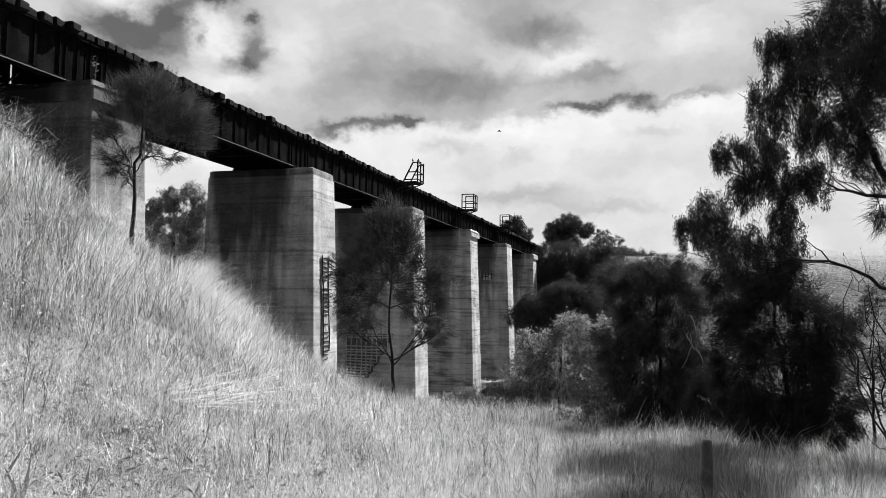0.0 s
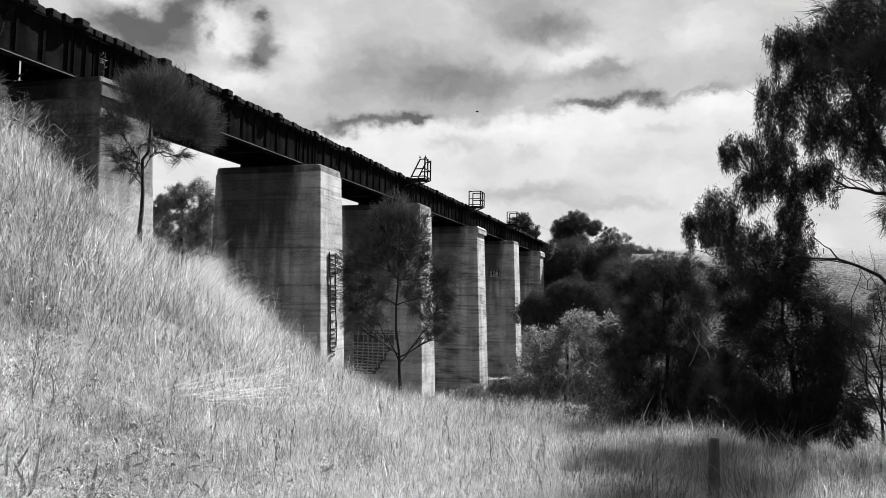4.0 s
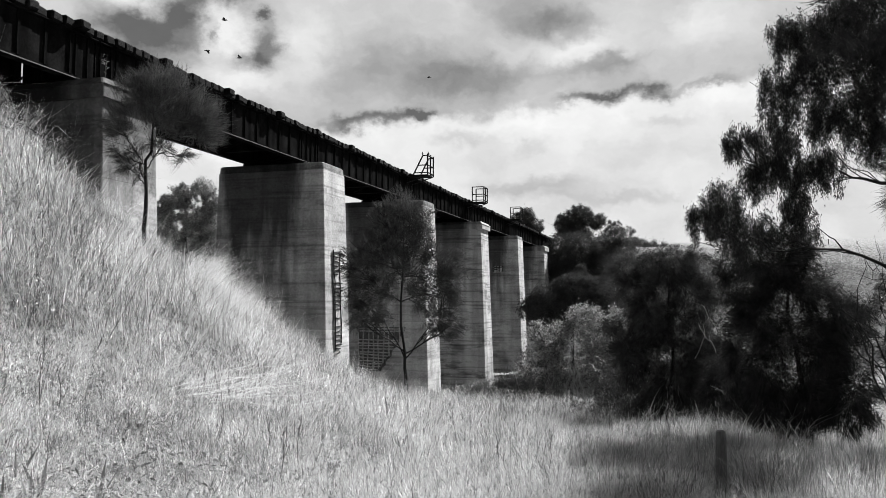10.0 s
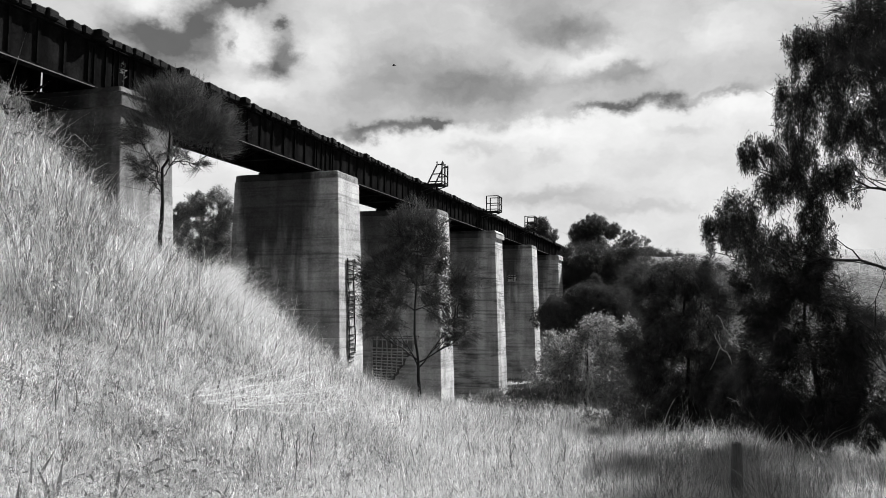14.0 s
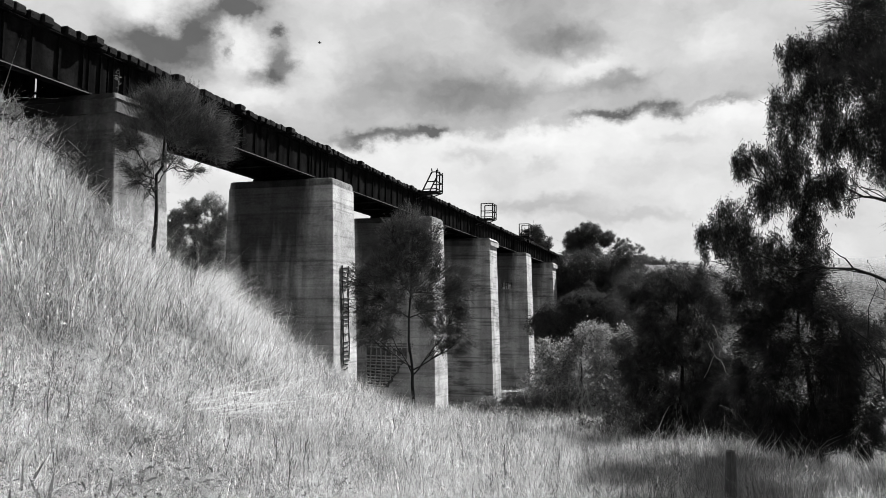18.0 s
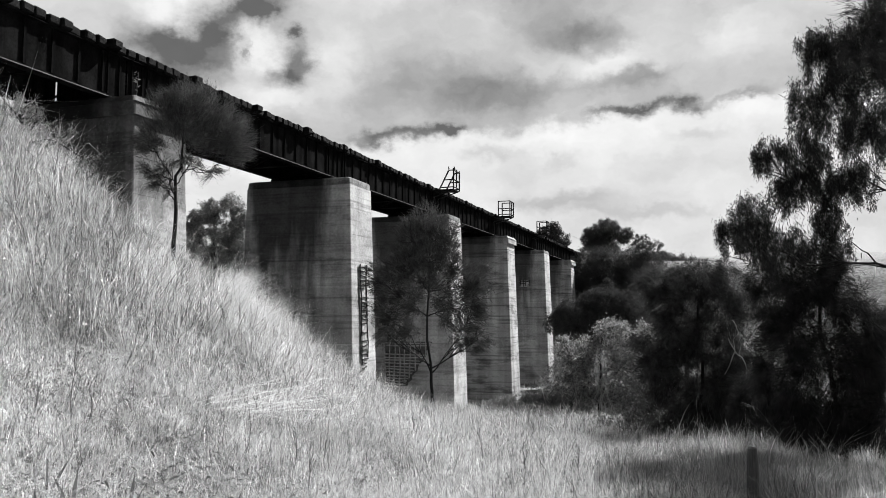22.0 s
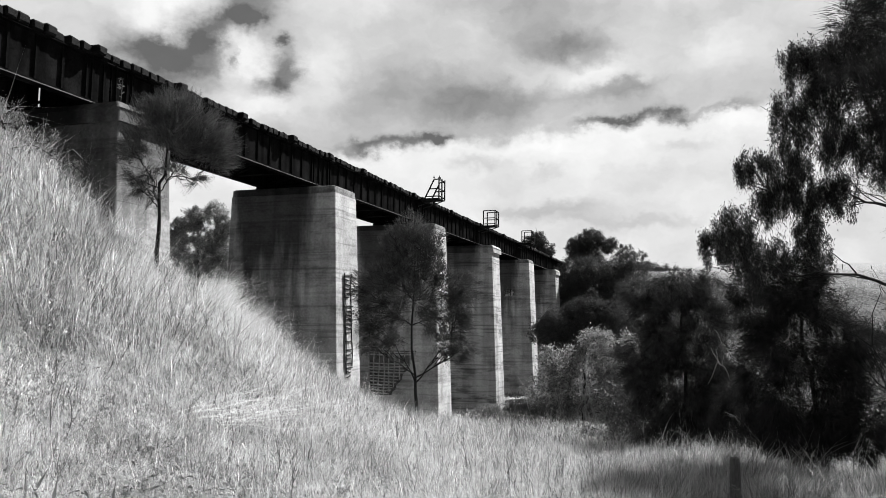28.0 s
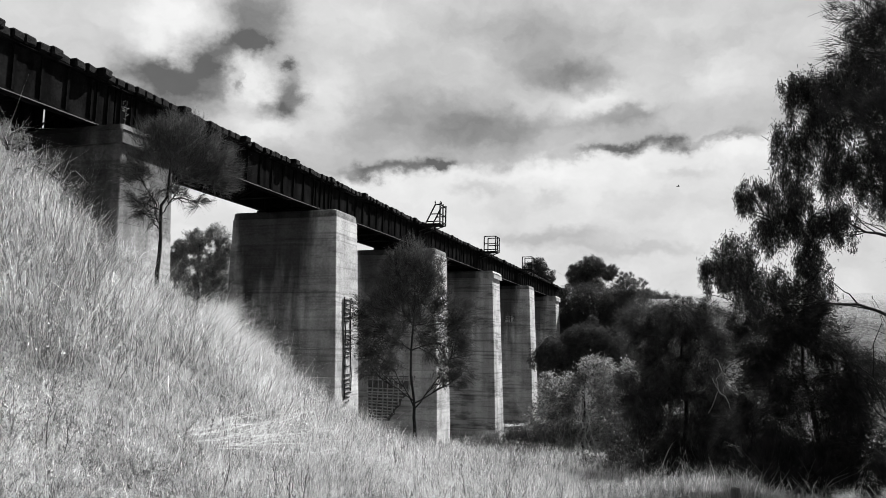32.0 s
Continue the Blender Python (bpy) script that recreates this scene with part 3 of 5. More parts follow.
        if sway:
            SWAY.append((leaves, tuple(cen), sway, rng.uniform(0, 6.28)))
    return tree


def ragged(clumps, seed, share=2):
    """The clumps with smaller ones thrown off their sides, for an uneven outline."""
    rng = random.Random(seed)
    out = [(x, y, z, rx * 0.92, rz * 0.92) for x, y, z, rx, rz in clumps]
    for x, y, z, rx, rz in clumps:
        for _ in range(share):
            a = rng.uniform(0, 6.28)
            out.append((x + 1.15 * rx * math.cos(a), y + 0.7 * rx * math.sin(a), z + rng.uniform(-0.9, 0.8) * rz, rx * rng.uniform(0.3, 0.5), rz * rng.uniform(0.35, 0.6)))
    return out


def build_plants():
    a = [(-12.8, 17.0, 7.0, 0.87, 0.55), (-12.1, 17.3, 6.4, 0.73, 0.66), (-13.4, 16.8, 6.8, 0.66, 0.55), (-12.7, 17.1, 6.3, 0.87, 0.55),
         (-11.8, 17.4, 5.9, 0.44, 0.44), (-13.9, 16.7, 6.1, 0.41, 0.44)]
    a_low = [(-13.75, 16.8, 5.05, 0.26, 0.2), (-13.4, 16.9, 4.85, 0.15, 0.12), (-14.0, 16.75, 5.4, 0.22, 0.16), (-12.9, 17.1, 5.55, 0.34, 0.2), (-12.35, 17.25, 5.3, 0.2, 0.14), (-13.6, 16.9, 5.5, 0.24, 0.15)]
    build_tree("sheoak_tree", "slender young she-oak with a rounded dark needle crown", (-13.3, 17.0, float(ground_z(-13.3, 17.0))), (-13.3, 17.0, 5.2), a + a_low, "needle", M_NEEDLE, M_BARK, 8800, 0.065, 5, sway=1.6, fan=5, leaf_w=0.8, sweep=0.05)
    b = [(-11.75, 31.7, 5.65, 0.75, 0.65), (-11.0, 31.9, 5.1, 0.6, 0.6), (-12.5, 31.6, 5.2, 0.55, 0.6), (-13.9, 31.3, 3.2, 0.55, 0.6), (-9.7, 32.5, 3.1, 0.5, 0.7), (-11.3, 31.9, 5.0, 0.75, 0.75), (-12.4, 31.6, 4.75, 0.70, 0.75), (-11.9, 31.8, 4.1, 0.85, 0.8), (-12.9, 31.5, 3.75, 0.70, 0.75),
         (-10.9, 32.1, 4.0, 0.65, 0.85), (-10.35, 32.3, 3.35, 0.65, 0.8), (-12.2, 31.7, 3.2, 0.75, 0.7), (-13.3, 31.4, 2.75, 0.75, 0.75), (-11.3, 32.0, 2.9, 0.75, 0.75),
         (-9.95, 32.5, 2.5, 0.60, 0.8), (-12.6, 31.6, 2.1, 0.75, 0.65), (-13.7, 31.3, 1.85, 0.65, 0.6), (-11.0, 32.2, 1.9, 0.65, 0.7), (-10.1, 32.5, 1.55, 0.60, 0.75),
         (-12.9, 31.5, 1.15, 0.65, 0.55), (-10.5, 32.4, 0.75, 0.50, 0.6), (-13.5, 31.4, 0.9, 0.5, 0.45), (-9.8, 32.6, 0.6, 0.4, 0.6)]
    build_tree("sheoak_tree", "airy upright she-oak with thin grey-green needles before the piers", (-11.6, 32.1, float(ground_z(-11.6, 32.1))), (-11.7, 32.0, -0.4), [(x, y, z, rx * 1.22, rz * 1.2) for x, y, z, rx, rz in b], "needle", M_NEEDLE, M_BARK, 2500, 0.10, 6, sway=1.0, fan=4, leaf_w=1.4, stout=1.25, twigs=11, sweep=0.035)
    c1 = [(-0.8, 27.1, 2.7, 1.11, 0.83), (-1.6, 26.9, 2.1, 0.83, 1.02), (-0.1, 27.4, 1.9, 0.83, 1.11), (-1.3, 27.1, 0.8, 1.2, 1.02),
          (-0.0, 27.6, 0.3, 0.83, 1.11), (-1.9, 27.0, -0.3, 0.92, 1.11), (-0.8, 27.4, -1.0, 1.11, 1.11), (0.2, 27.8, -1.2, 0.74, 0.92)]
    c1 += [(-1.5, 27.2, -1.9, 1.0, 0.7), (-0.4, 27.3, -2.0, 1.0, 0.7), (0.5, 27.7, -2.0, 0.8, 0.7)]
    build_tree("sheoak_bush", "dense dark she-oak bush with drooping needles", (-0.7, 27.5, float(ground_z(-0.7, 27.5))), (-0.7, 27.4, -1.2), ragged(c1, 1), "needle", M_NEEDLE_MID, M_BARK, 5200, 0.12, 7, "bush", sway=1.6, droop=0.75, leaf_w=1.25)
    c2 = [(1.8, 20.6, 2.3, 0.74, 0.61), (2.6, 20.9, 2.0, 0.81, 0.68), (3.2, 21.3, 1.4, 0.6, 0.7), (1.6, 20.7, 1.2, 0.61, 0.81),
          (2.5, 21.0, 0.8, 0.95, 0.95), (3.2, 21.4, 0.2, 0.6, 0.85), (1.7, 20.8, -0.2, 0.68, 0.81), (2.7, 21.2, -0.6, 0.95, 0.81),
          (1.1, 22.5, 2.6, 0.6, 0.6)]
    c2 += [(1.7, 20.9, -0.9, 0.7, 0.5), (2.8, 21.1, -1.0, 0.8, 0.5), (0.9, 24.5, -0.6, 0.7, 0.8), (1.0, 24.6, -1.6, 0.8, 0.7)]
    build_tree("sheoak_bush", "very dark she-oak bush below the gum tree", (2.7, 21.3, float(ground_z(2.7, 21.3))), (2.6, 21.1, -0.8), ragged(c2, 2), "needle", M_NEEDLE_DARK, M_BARK, 6200, 0.12, 8, "bush", sway=1.6, droop=0.7, leaf_w=1.15)
    g = [(2.3, 20.3, 8.0, 0.61, 0.54), (3.0, 20.6, 7.4, 0.81, 1.08), (4.3, 22.0, 8.4, 1.0, 1.42), (2.2, 20.4, 6.6, 0.61, 0.81),
         (3.3, 21.9, 6.3, 0.64, 0.85), (4.0, 21.1, 6.0, 0.68, 1.08), (1.1, 19.1, 5.2, 0.49, 0.41), (1.9, 20.4, 5.4, 0.61, 0.68),
         (1.6, 20.4, 4.5, 0.61, 0.54), (2.4, 20.6, 4.8, 0.38, 0.81), (3.1, 20.9, 4.7, 0.54, 0.61), (2.4, 20.7, 3.8, 0.47, 0.54),
         (0.7, 19.1, 3.7, 0.58, 0.58), (1.2, 20.4, 3.2, 0.88, 0.61), (0.3, 20.0, 3.5, 0.43, 0.47), (2.3, 20.7, 3.0, 0.81, 0.54),
         # unseen crown clumps added past the right edge to shade the grass
         (5.9, 23.2, 8.2, 1.1, 1.2), (6.7, 23.6, 7.0, 1.1, 1.2), (6.3, 22.8, 6.2, 0.9, 1.0), (7.3, 22.8, 8.6, 1.1, 1.2), (6.6, 23.6, 5.2, 0.9, 0.9)]
    build_tree("gum_tree", "tall dark gum tree with hanging narrow leaves", (6.4, 21.9, float(ground_z(6.4, 21.9))), (5.6, 21.6, 3.4), [(x, y, z, rx, rz * 1.05) for x, y, z, rx, rz in g], "leaf", M_GUM, M_BARK, 14000, 0.2, 9, sway=1.3)
    s1 = [(-5.9, 45.7, 0.3, 1.6, 1.28), (-7.5, 45.3, -0.7, 1.44, 1.28), (-5.1, 46.1, -1.3, 1.44, 1.44), (-8.6, 45.0, -2.0, 1.28, 1.12),
          (-6.6, 45.7, -2.6, 1.92, 1.44), (-4.8, 46.4, -3.3, 1.44, 1.28), (-8.1, 45.3, -3.4, 1.44, 0.96)]
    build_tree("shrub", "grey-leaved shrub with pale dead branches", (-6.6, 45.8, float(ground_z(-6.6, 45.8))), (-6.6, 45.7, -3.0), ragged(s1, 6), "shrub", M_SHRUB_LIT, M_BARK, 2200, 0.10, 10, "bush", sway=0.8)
    d = [(-13.0, 100.9, 7.8, 3.91, 3.2), (-15.7, 100.0, 7.1, 2.84, 3.56), (-10.3, 101.8, 7.1, 2.84, 2.84), (-13.1, 101.2, 4.3, 4.27, 2.84), (-16.4, 100.1, 3.6, 2.84, 2.84), (-8.2, 102.4, 8.5, 2.49, 1.78)]
    build_tree("broad_tree", "broad rounded dark tree on the far bank", (-12.5, 101.5, float(ground_z(-12.5, 101.5))), (-12.6, 101.2, 4.5), ragged(d, 7, 1), "far", M_FAR, M_BARK, 2600, 0.25, 11)
    k = [(-11.0, 78.7, 2.6, 2.5, 2.22), (-13.4, 78.0, 1.7, 2.5, 1.94), (-8.9, 79.4, 2.6, 2.22, 1.66), (-14.7, 77.6, 0.9, 1.94, 1.39), (-7.6, 80.0, 0.9, 1.94, 1.94), (-12.4, 78.5, -0.2, 1.94, 1.66)]
    build_tree("broad_tree", "low dark leafy tree beside the piers", (-11.2, 79.0, float(ground_z(-11.2, 79.0))), (-11.2, 78.8, -1.0), ragged(k, 8, 1), "far", M_FAR, M_BARK, 4500, 0.2, 12)
    fa = [(-18.5, 140.6, 16.8, 2.79, 2.19), (-20.9, 139.9, 15.3, 2.49, 2.19), (-15.7, 141.6, 15.8, 2.19, 1.79), (-19.5, 140.5, 13.8, 3.48, 2.19)]
    build_tree("broad_tree", "distant gum tree on the skyline", (-18.5, 140.8, float(ground_z(-18.5, 140.8))), (-18.5, 140.7, 12.0), ragged(fa, 9, 1), "far", M_FAR, M_BARK, 3200, 0.25, 13)
    fb = [(-13.8, 152.9, 15.7, 1.92, 1.49), (-11.8, 153.6, 14.7, 2.13, 1.28), (-14.9, 152.6, 13.9, 2.13, 1.49)]
    build_tree("broad_tree", "small distant gum tree on the skyline", (-13.4, 153.2, float(ground_z(-13.4, 153.2))), (-13.4, 153.1, 12.0), fb, "far", M_FAR, M_BARK, 1500, 0.2, 14)
    be = [(-24.5, 122.9, 14.9, 1.6, 1.6), (-23.3, 123.4, 13.4, 1.78, 1.42), (-25.8, 122.5, 14.2, 1.42, 1.42), (-24.6, 123.1, 12.5, 1.96, 1.42)]
    build_tree("broad_tree", "distant gum tree behind the end of the bridge", (-24.4, 123.0, float(ground_z(-24.4, 123.0))), (-24.4, 123.0, 11.5), be, "far", M_FAR, M_BARK, 3200, 0.2, 15)
    ga = [(-37.6, 52.3, 9.6, 1.23, 1.15), (-36.0, 52.9, 10.0, 1.32, 1.15), (-38.5, 52.2, 8.0, 1.1, 1.32), (-36.6, 52.8, 8.0, 1.54, 1.32),
          (-35.4, 53.3, 7.6, 0.88, 1.98), (-38.1, 52.4, 6.3, 1.54, 1.32), (-36.3, 53.1, 6.1, 1.54, 1.32), (-38.9, 52.0, 9.1, 0.62, 0.62)]
    ga += [(-37.4, 52.8, 4.6, 1.9, 1.3), (-35.2, 53.4, 5.2, 1.3, 1.5), (-39.2, 52.0, 5.0, 1.2, 1.3), (-36.2, 53.2, 3.2, 2.0, 1.2)]
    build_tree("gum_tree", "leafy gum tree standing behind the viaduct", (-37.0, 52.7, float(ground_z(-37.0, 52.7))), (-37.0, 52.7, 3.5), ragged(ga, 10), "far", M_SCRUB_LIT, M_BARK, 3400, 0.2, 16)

    ta = [(3.7, 18.6, 9.1, 1.09, 0.97), (3.2, 18.5, 8.0, 0.66, 0.73), (4.3, 18.9, 7.5, 0.7, 1.0), (3.6, 18.7, 6.6, 0.4, 0.6), (4.4, 19.0, 6.2, 0.5, 0.8),
          (3.0, 18.5, 7.4, 0.35, 0.5), (4.6, 19.0, 8.5, 0.97, 1.45), (4.5, 21.2, 6.2, 0.5, 0.8), (4.6, 21.3, 5.0, 0.4, 0.7), (4.7, 21.4, 4.1, 0.32, 0.6)]
    build_tree("sheoak_tree", "tall feathery dark she-oak standing beside the gum", (6.6, 19.4, float(ground_z(6.6, 19.4))), (5.9, 19.3, 4.0), ragged(ta, 3, 1), "needle", M_NEEDLE_DARK, M_BARK, 3800, 0.2, 17, sway=1.4, droop=0.3)
    c3 = [(-2.9, 32.1, -1.5, 1.21, 1.1), (-1.6, 32.5, -1.7, 1.32, 1.32), (-0.2, 33.0, -1.5, 1.32, 1.32), (1.1, 33.4, -1.7, 1.1, 1.32), (1.7, 33.5, -0.4, 0.88, 1.32), (0.7, 33.2, -0.4, 0.66, 0.88)]
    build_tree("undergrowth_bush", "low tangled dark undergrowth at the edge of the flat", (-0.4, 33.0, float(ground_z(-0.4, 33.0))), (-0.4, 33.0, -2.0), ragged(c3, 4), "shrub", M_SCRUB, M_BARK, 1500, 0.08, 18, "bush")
    c4 = [(1.6, 28.2, -1.2, 0.92, 1.11), (2.8, 28.7, -1.6, 1.11, 1.11), (4.2, 29.2, -1.7, 1.11, 1.11), (1.5, 28.0, 1.0, 0.5, 1.0)]
    build_tree("undergrowth_bush", "low tangled dark undergrowth below the she-oaks", (3.2, 28.9, float(ground_z(3.2, 28.9))), (3.1, 28.8, -2.0), ragged(c4, 5), "shrub", M_SCRUB, M_BARK, 1800, 0.08, 19, "bush")
    c8 = [(0.6, 41.0, 2.4, 1.2, 0.9), (1.4, 41.3, 0.8, 1.2, 1.3), (0.2, 41.0, 0.6, 1.0, 1.2), (2.4, 41.6, -0.4, 1.3, 1.2), (0.9, 41.2, -1.2, 1.5, 1.2)]
    build_tree("undergrowth_bush", "grey-green scrub behind the she-oak bushes", (0.9, 41.3, float(ground_z(0.9, 41.3))), (0.9, 41.2, -1.6), c8, "shrub", M_SHRUB, M_BARK, 1300, 0.08, 25, "bush")
    c11 = [(-12.1, 42.9, -3.5, 0.63, 0.38), (-11.1, 43.2, -3.3, 0.75, 0.5), (-9.9, 43.6, -3.2, 0.81, 0.63), (-8.7, 44.0, -3.2, 0.81, 0.56), (-7.7, 44.4, -3.3, 0.75, 0.56), (-10.5, 43.5, -3.8, 0.94, 0.38), (-9.0, 43.9, -3.8, 0.94, 0.38)]
    build_tree("undergrowth_bush", "low soft leafy weeds along the foot of the piers", (-9.9, 43.6, float(ground_z(-9.9, 43.6))), (-9.9, 43.6, float(ground_z(-9.9, 43.6)) + 0.2), [(x, y, max(z, float(ground_z(x, y)) + 0.3), rx, rz) for x, y, z, rx, rz in c11], "shrub", M_WEED, M_BARK, 3200, 0.03, 28, "bush")
    c10 = [(5.2, 27.7, 1.4, 0.8, 0.8), (6.2, 27.9, 2.0, 0.7, 0.9), (5.0, 27.7, -0.2, 0.9, 0.7), (6.1, 28.0, 0.0, 0.9, 0.8), (6.9, 28.2, 0.7, 0.9, 0.9), (6.1, 28.1, -1.2, 0.9, 0.6)]
    build_tree("undergrowth_bush", "thin grey scrub on the bank beyond the dry branches", (5.6, 27.0, float(ground_z(5.6, 27.0))), (5.6, 27.0, -1.2), ragged(c10, 12, 1), "shrub", M_SHRUB, M_BARK, 1400, 0.06, 27, "bush")
    c9 = [(-6.8, 30.6, -2.2, 0.79, 0.49), (-5.8, 30.9, -2.4, 0.88, 0.53), (-4.7, 31.3, -2.6, 0.88, 0.53), (-7.8, 30.3, -1.9, 0.71, 0.35), (-3.7, 31.6, -2.7, 0.79, 0.49), (-2.8, 31.9, -3.0, 0.88, 0.49), (-1.5, 32.4, -3.0, 0.88, 0.49)]
    build_tree("undergrowth_bush", "low leafy scrub along the edge of the grass", (-4.6, 31.5, float(ground_z(-4.6, 31.5))), (-4.6, 31.4, -2.7), [(x, y, float(ground_z(x, y)) + 0.35, rx, rz) for x, y, z, rx, rz in c9], "shrub", M_SHRUB, M_BARK, 1700, 0.04, 26, "bush")
    c5 = [(-3.5, 51.5, 4.0, 1.96, 1.24), (-1.5, 52.2, 3.7, 2.13, 1.42), (0.6, 52.9, 3.3, 1.42, 1.42), (-3.8, 51.5, 2.2, 1.6, 1.42), (-2.2, 52.2, 1.2, 1.78, 1.42), (-4.6, 51.5, -0.2, 1.6, 1.78)]
    build_tree("sheoak_tree", "dull grey-green she-oak on the flat behind the bushes", (-2.0, 52.3, float(ground_z(-2.0, 52.3))), (-2.1, 52.1, -1.0), c5, "needle", M_NEEDLE, M_BARK, 2600, 0.2, 20)
    c6 = [(-12.5, 61.9, -4.7, 1.76, 1.1), (-14.1, 61.4, -5.3, 1.54, 0.88), (-10.7, 62.3, -2.9, 1.54, 1.76), (-5.7, 63.9, -1.6, 1.98, 2.65), (-11.5, 61.9, -1.6, 1.32, 1.32)]
    build_tree("undergrowth_bush", "leafy shrubs at the foot of the middle piers", (-10.5, 62.5, float(ground_z(-10.5, 62.5))), (-10.5, 62.3, -4.0), c6, "shrub", M_SHRUB, M_BARK, 900, 0.08, 22, "bush")
    c7 = [(-5.6, 119.1, 9.2, 2.86, 1.47), (-1.7, 120.4, 8.6, 2.45, 1.31), (-7.9, 118.3, 9.6, 2.45, 1.47), (-10.3, 117.6, 8.0, 3.27, 2.04)]
    build_tree("broad_tree", "scrubby trees along the top of the far bank", (-6.0, 119.2, float(ground_z(-6.0, 119.2))), (-6.0, 119.1, 8.2), c7, "far", M_FAR, M_BARK, 2600, 0.2, 23)
    cr = [(-15.0, 13.6, 6.7, 0.5, 0.45), (-14.4, 13.9, 6.1, 0.45, 0.4), (-15.3, 13.6, 6.1, 0.4, 0.4), (-13.7, 14.5, 5.6, 0.35, 0.4), (-14.9, 13.9, 6.6, 0.45, 0.4), (-14.3, 14.2, 6.3, 0.4, 0.4)]
    build_tree("straggly_bush", "straggly leafy bush on the embankment before the pier", (-15.0, 13.7, float(ground_z(-15.0, 13.7))), (-15.0, 13.7, 5.5), [(x, y, z - 0.5, rx * 0.9, rz * 0.9) for x, y, z, rx, rz in cr], "leaf", M_WEED, M_BARK, 2600, 0.03, 24, "bush", sway=1.5)
    dead_wood()


def dead_wood():
    """Bare limbs: pale sticks in the grass, a leaning dark limb at the gum, dry twigs on the far side."""
    rng = np.random.default_rng(31)

    def limb(name, label, a, b, r, material, twigs, spread):
        a, b = np.asarray(a, float), np.asarray(b, float)
        ob = thing(name, label, "branch", pose(*a))
        pts = wander(rng, (0, 0, 0), b - a, 8, 0.07)
        part("stem", mesh_of("stem", *tube_arrays(pts, np.linspace(r, r * 0.35, 8), 6), True), material, ob)
        for k in range(twigs):
            s = pts[rng.integers(2, 8)]
            tip = s + rng.normal(0, spread, 3) + (b - a) * 0.22 + [0, 0, spread * 0.5]
            part("twig", mesh_of("twig", *tube_arrays(wander(rng, s, tip, 5, 0.06), np.linspace(r * 0.4, r * 0.12, 5), 5), True), material, ob)

    limb("dead_limb", "dark bare gum limb reaching out over the bushes", (4.9, 20.6, 2.1), (2.1, 19.6, 2.75), 0.05, M_BARK, 6, 0.35)
    limb("dead_branch", "pale bleached stick lying in the grass", (-2.0, 17.25, float(ground_z(-2.0, 17.25))), (-0.79, 17.35, -0.71), 0.018, M_BARK_PALE, 3, 0.18)
    limb("dead_branch", "pale bleached stick lying in the grass", (-0.45, 17.4, float(ground_z(-0.45, 17.4))), (-1.05, 17.34, -0.72), 0.013, M_BARK_PALE, 2, 0.15)
    limb("dead_branch", "thin bleached branch in the gap between the bushes", (0.06, 26.10, -0.16), (0.39, 26.08, 1.40), 0.014, M_BARK_PALE, 2, 0.16)
    limb("dead_branch", "thin bleached branch in the gap between the bushes", (0.69, 26.29, 0.01), (0.18, 25.94, 0.97), 0.011, M_BARK_PALE, 2, 0.14)
    for x, y, z, h in ((-6.6, 44.3, -4.2, 3.2), (-6.2, 44.2, -4.2, 2.4), (-7.4, 44.0, -4.3, 2.0), (-5.6, 44.3, -4.2, 2.2)):
        limb("dead_branch", "pale dead branch standing out of the grey shrub", (x, y, float(ground_z(x, y)) - 0.1), (x + rng.uniform(-.8, .5), y, z + h), 0.04, M_BARK_PALE, 6, 0.6)
    for k in range(5):
        limb("dead_branch", "dark dry branch leaning out of the bushes", (4.6 + k * 0.2, 19.6, float(ground_z(4.8, 19.6))), (3.4 + k * 0.35, 19.2, 1.2 - k * 0.35), 0.035, M_BARK, 5, 0.4)
    limb("dry_branch", "dark bare branch fanning out beside the bush", (4.68, 22.01, -0.81), (3.77, 21.40, 1.13), 0.022, M_BARK, 7, 0.35)
    limb("dry_branch", "dark bare branch fanning out beside the bush", (4.77, 22.03, -0.67), (4.31, 21.51, 1.95), 0.022, M_BARK, 7, 0.35)
    limb("dry_branch", "dark bare branch fanning out beside the bush", (4.59, 21.93, 0.02), (3.50, 21.35, 0.72), 0.022, M_BARK, 7, 0.35)
    limb("dry_branch", "dark bare branch fanning out beside the bush", (5.00, 22.02, 0.57), (4.19, 21.45, 2.36), 0.022, M_BARK, 7, 0.35)
    for k in range(16):
        x, y = -3.4 + 0.42 * k + rng.normal(0, 0.15), 22.6 - 0.22 * k + rng.normal(0, 0.4)
        z = float(ground_z(x, y))
        limb("dry_branch", "thin grey dry branch tangled at the foot of the bushes", (x, y, z - 0.05), (x + rng.normal(0, 0.7), y + rng.normal(0, 0.3), z + rng.uniform(0.5, 1.2)), 0.009, M_BARK_GREY, 6, 0.28)
    for k in range(12):
        x, y = -8.8 + 0.42 * k + rng.normal(0, 0.2), 43.6 + rng.normal(0, 0.4)
        z = float(ground_z(x, y))
        limb("dead_branch", "crooked bleached branch in the grey shrub", (x, y, z - 0.05), (x + rng.normal(0, 0.8), y + rng.normal(0, 0.3), z + rng.uniform(0.9, 2.4)), 0.026, M_BARK_PALE, 6, 0.5)
    limb("dead_branch", "dark dry limb caught in the far tree", (-8.4, 74.0, 3.5), (-6.6, 74.3, 5.6), 0.05, M_BARK, 6, 0.6)


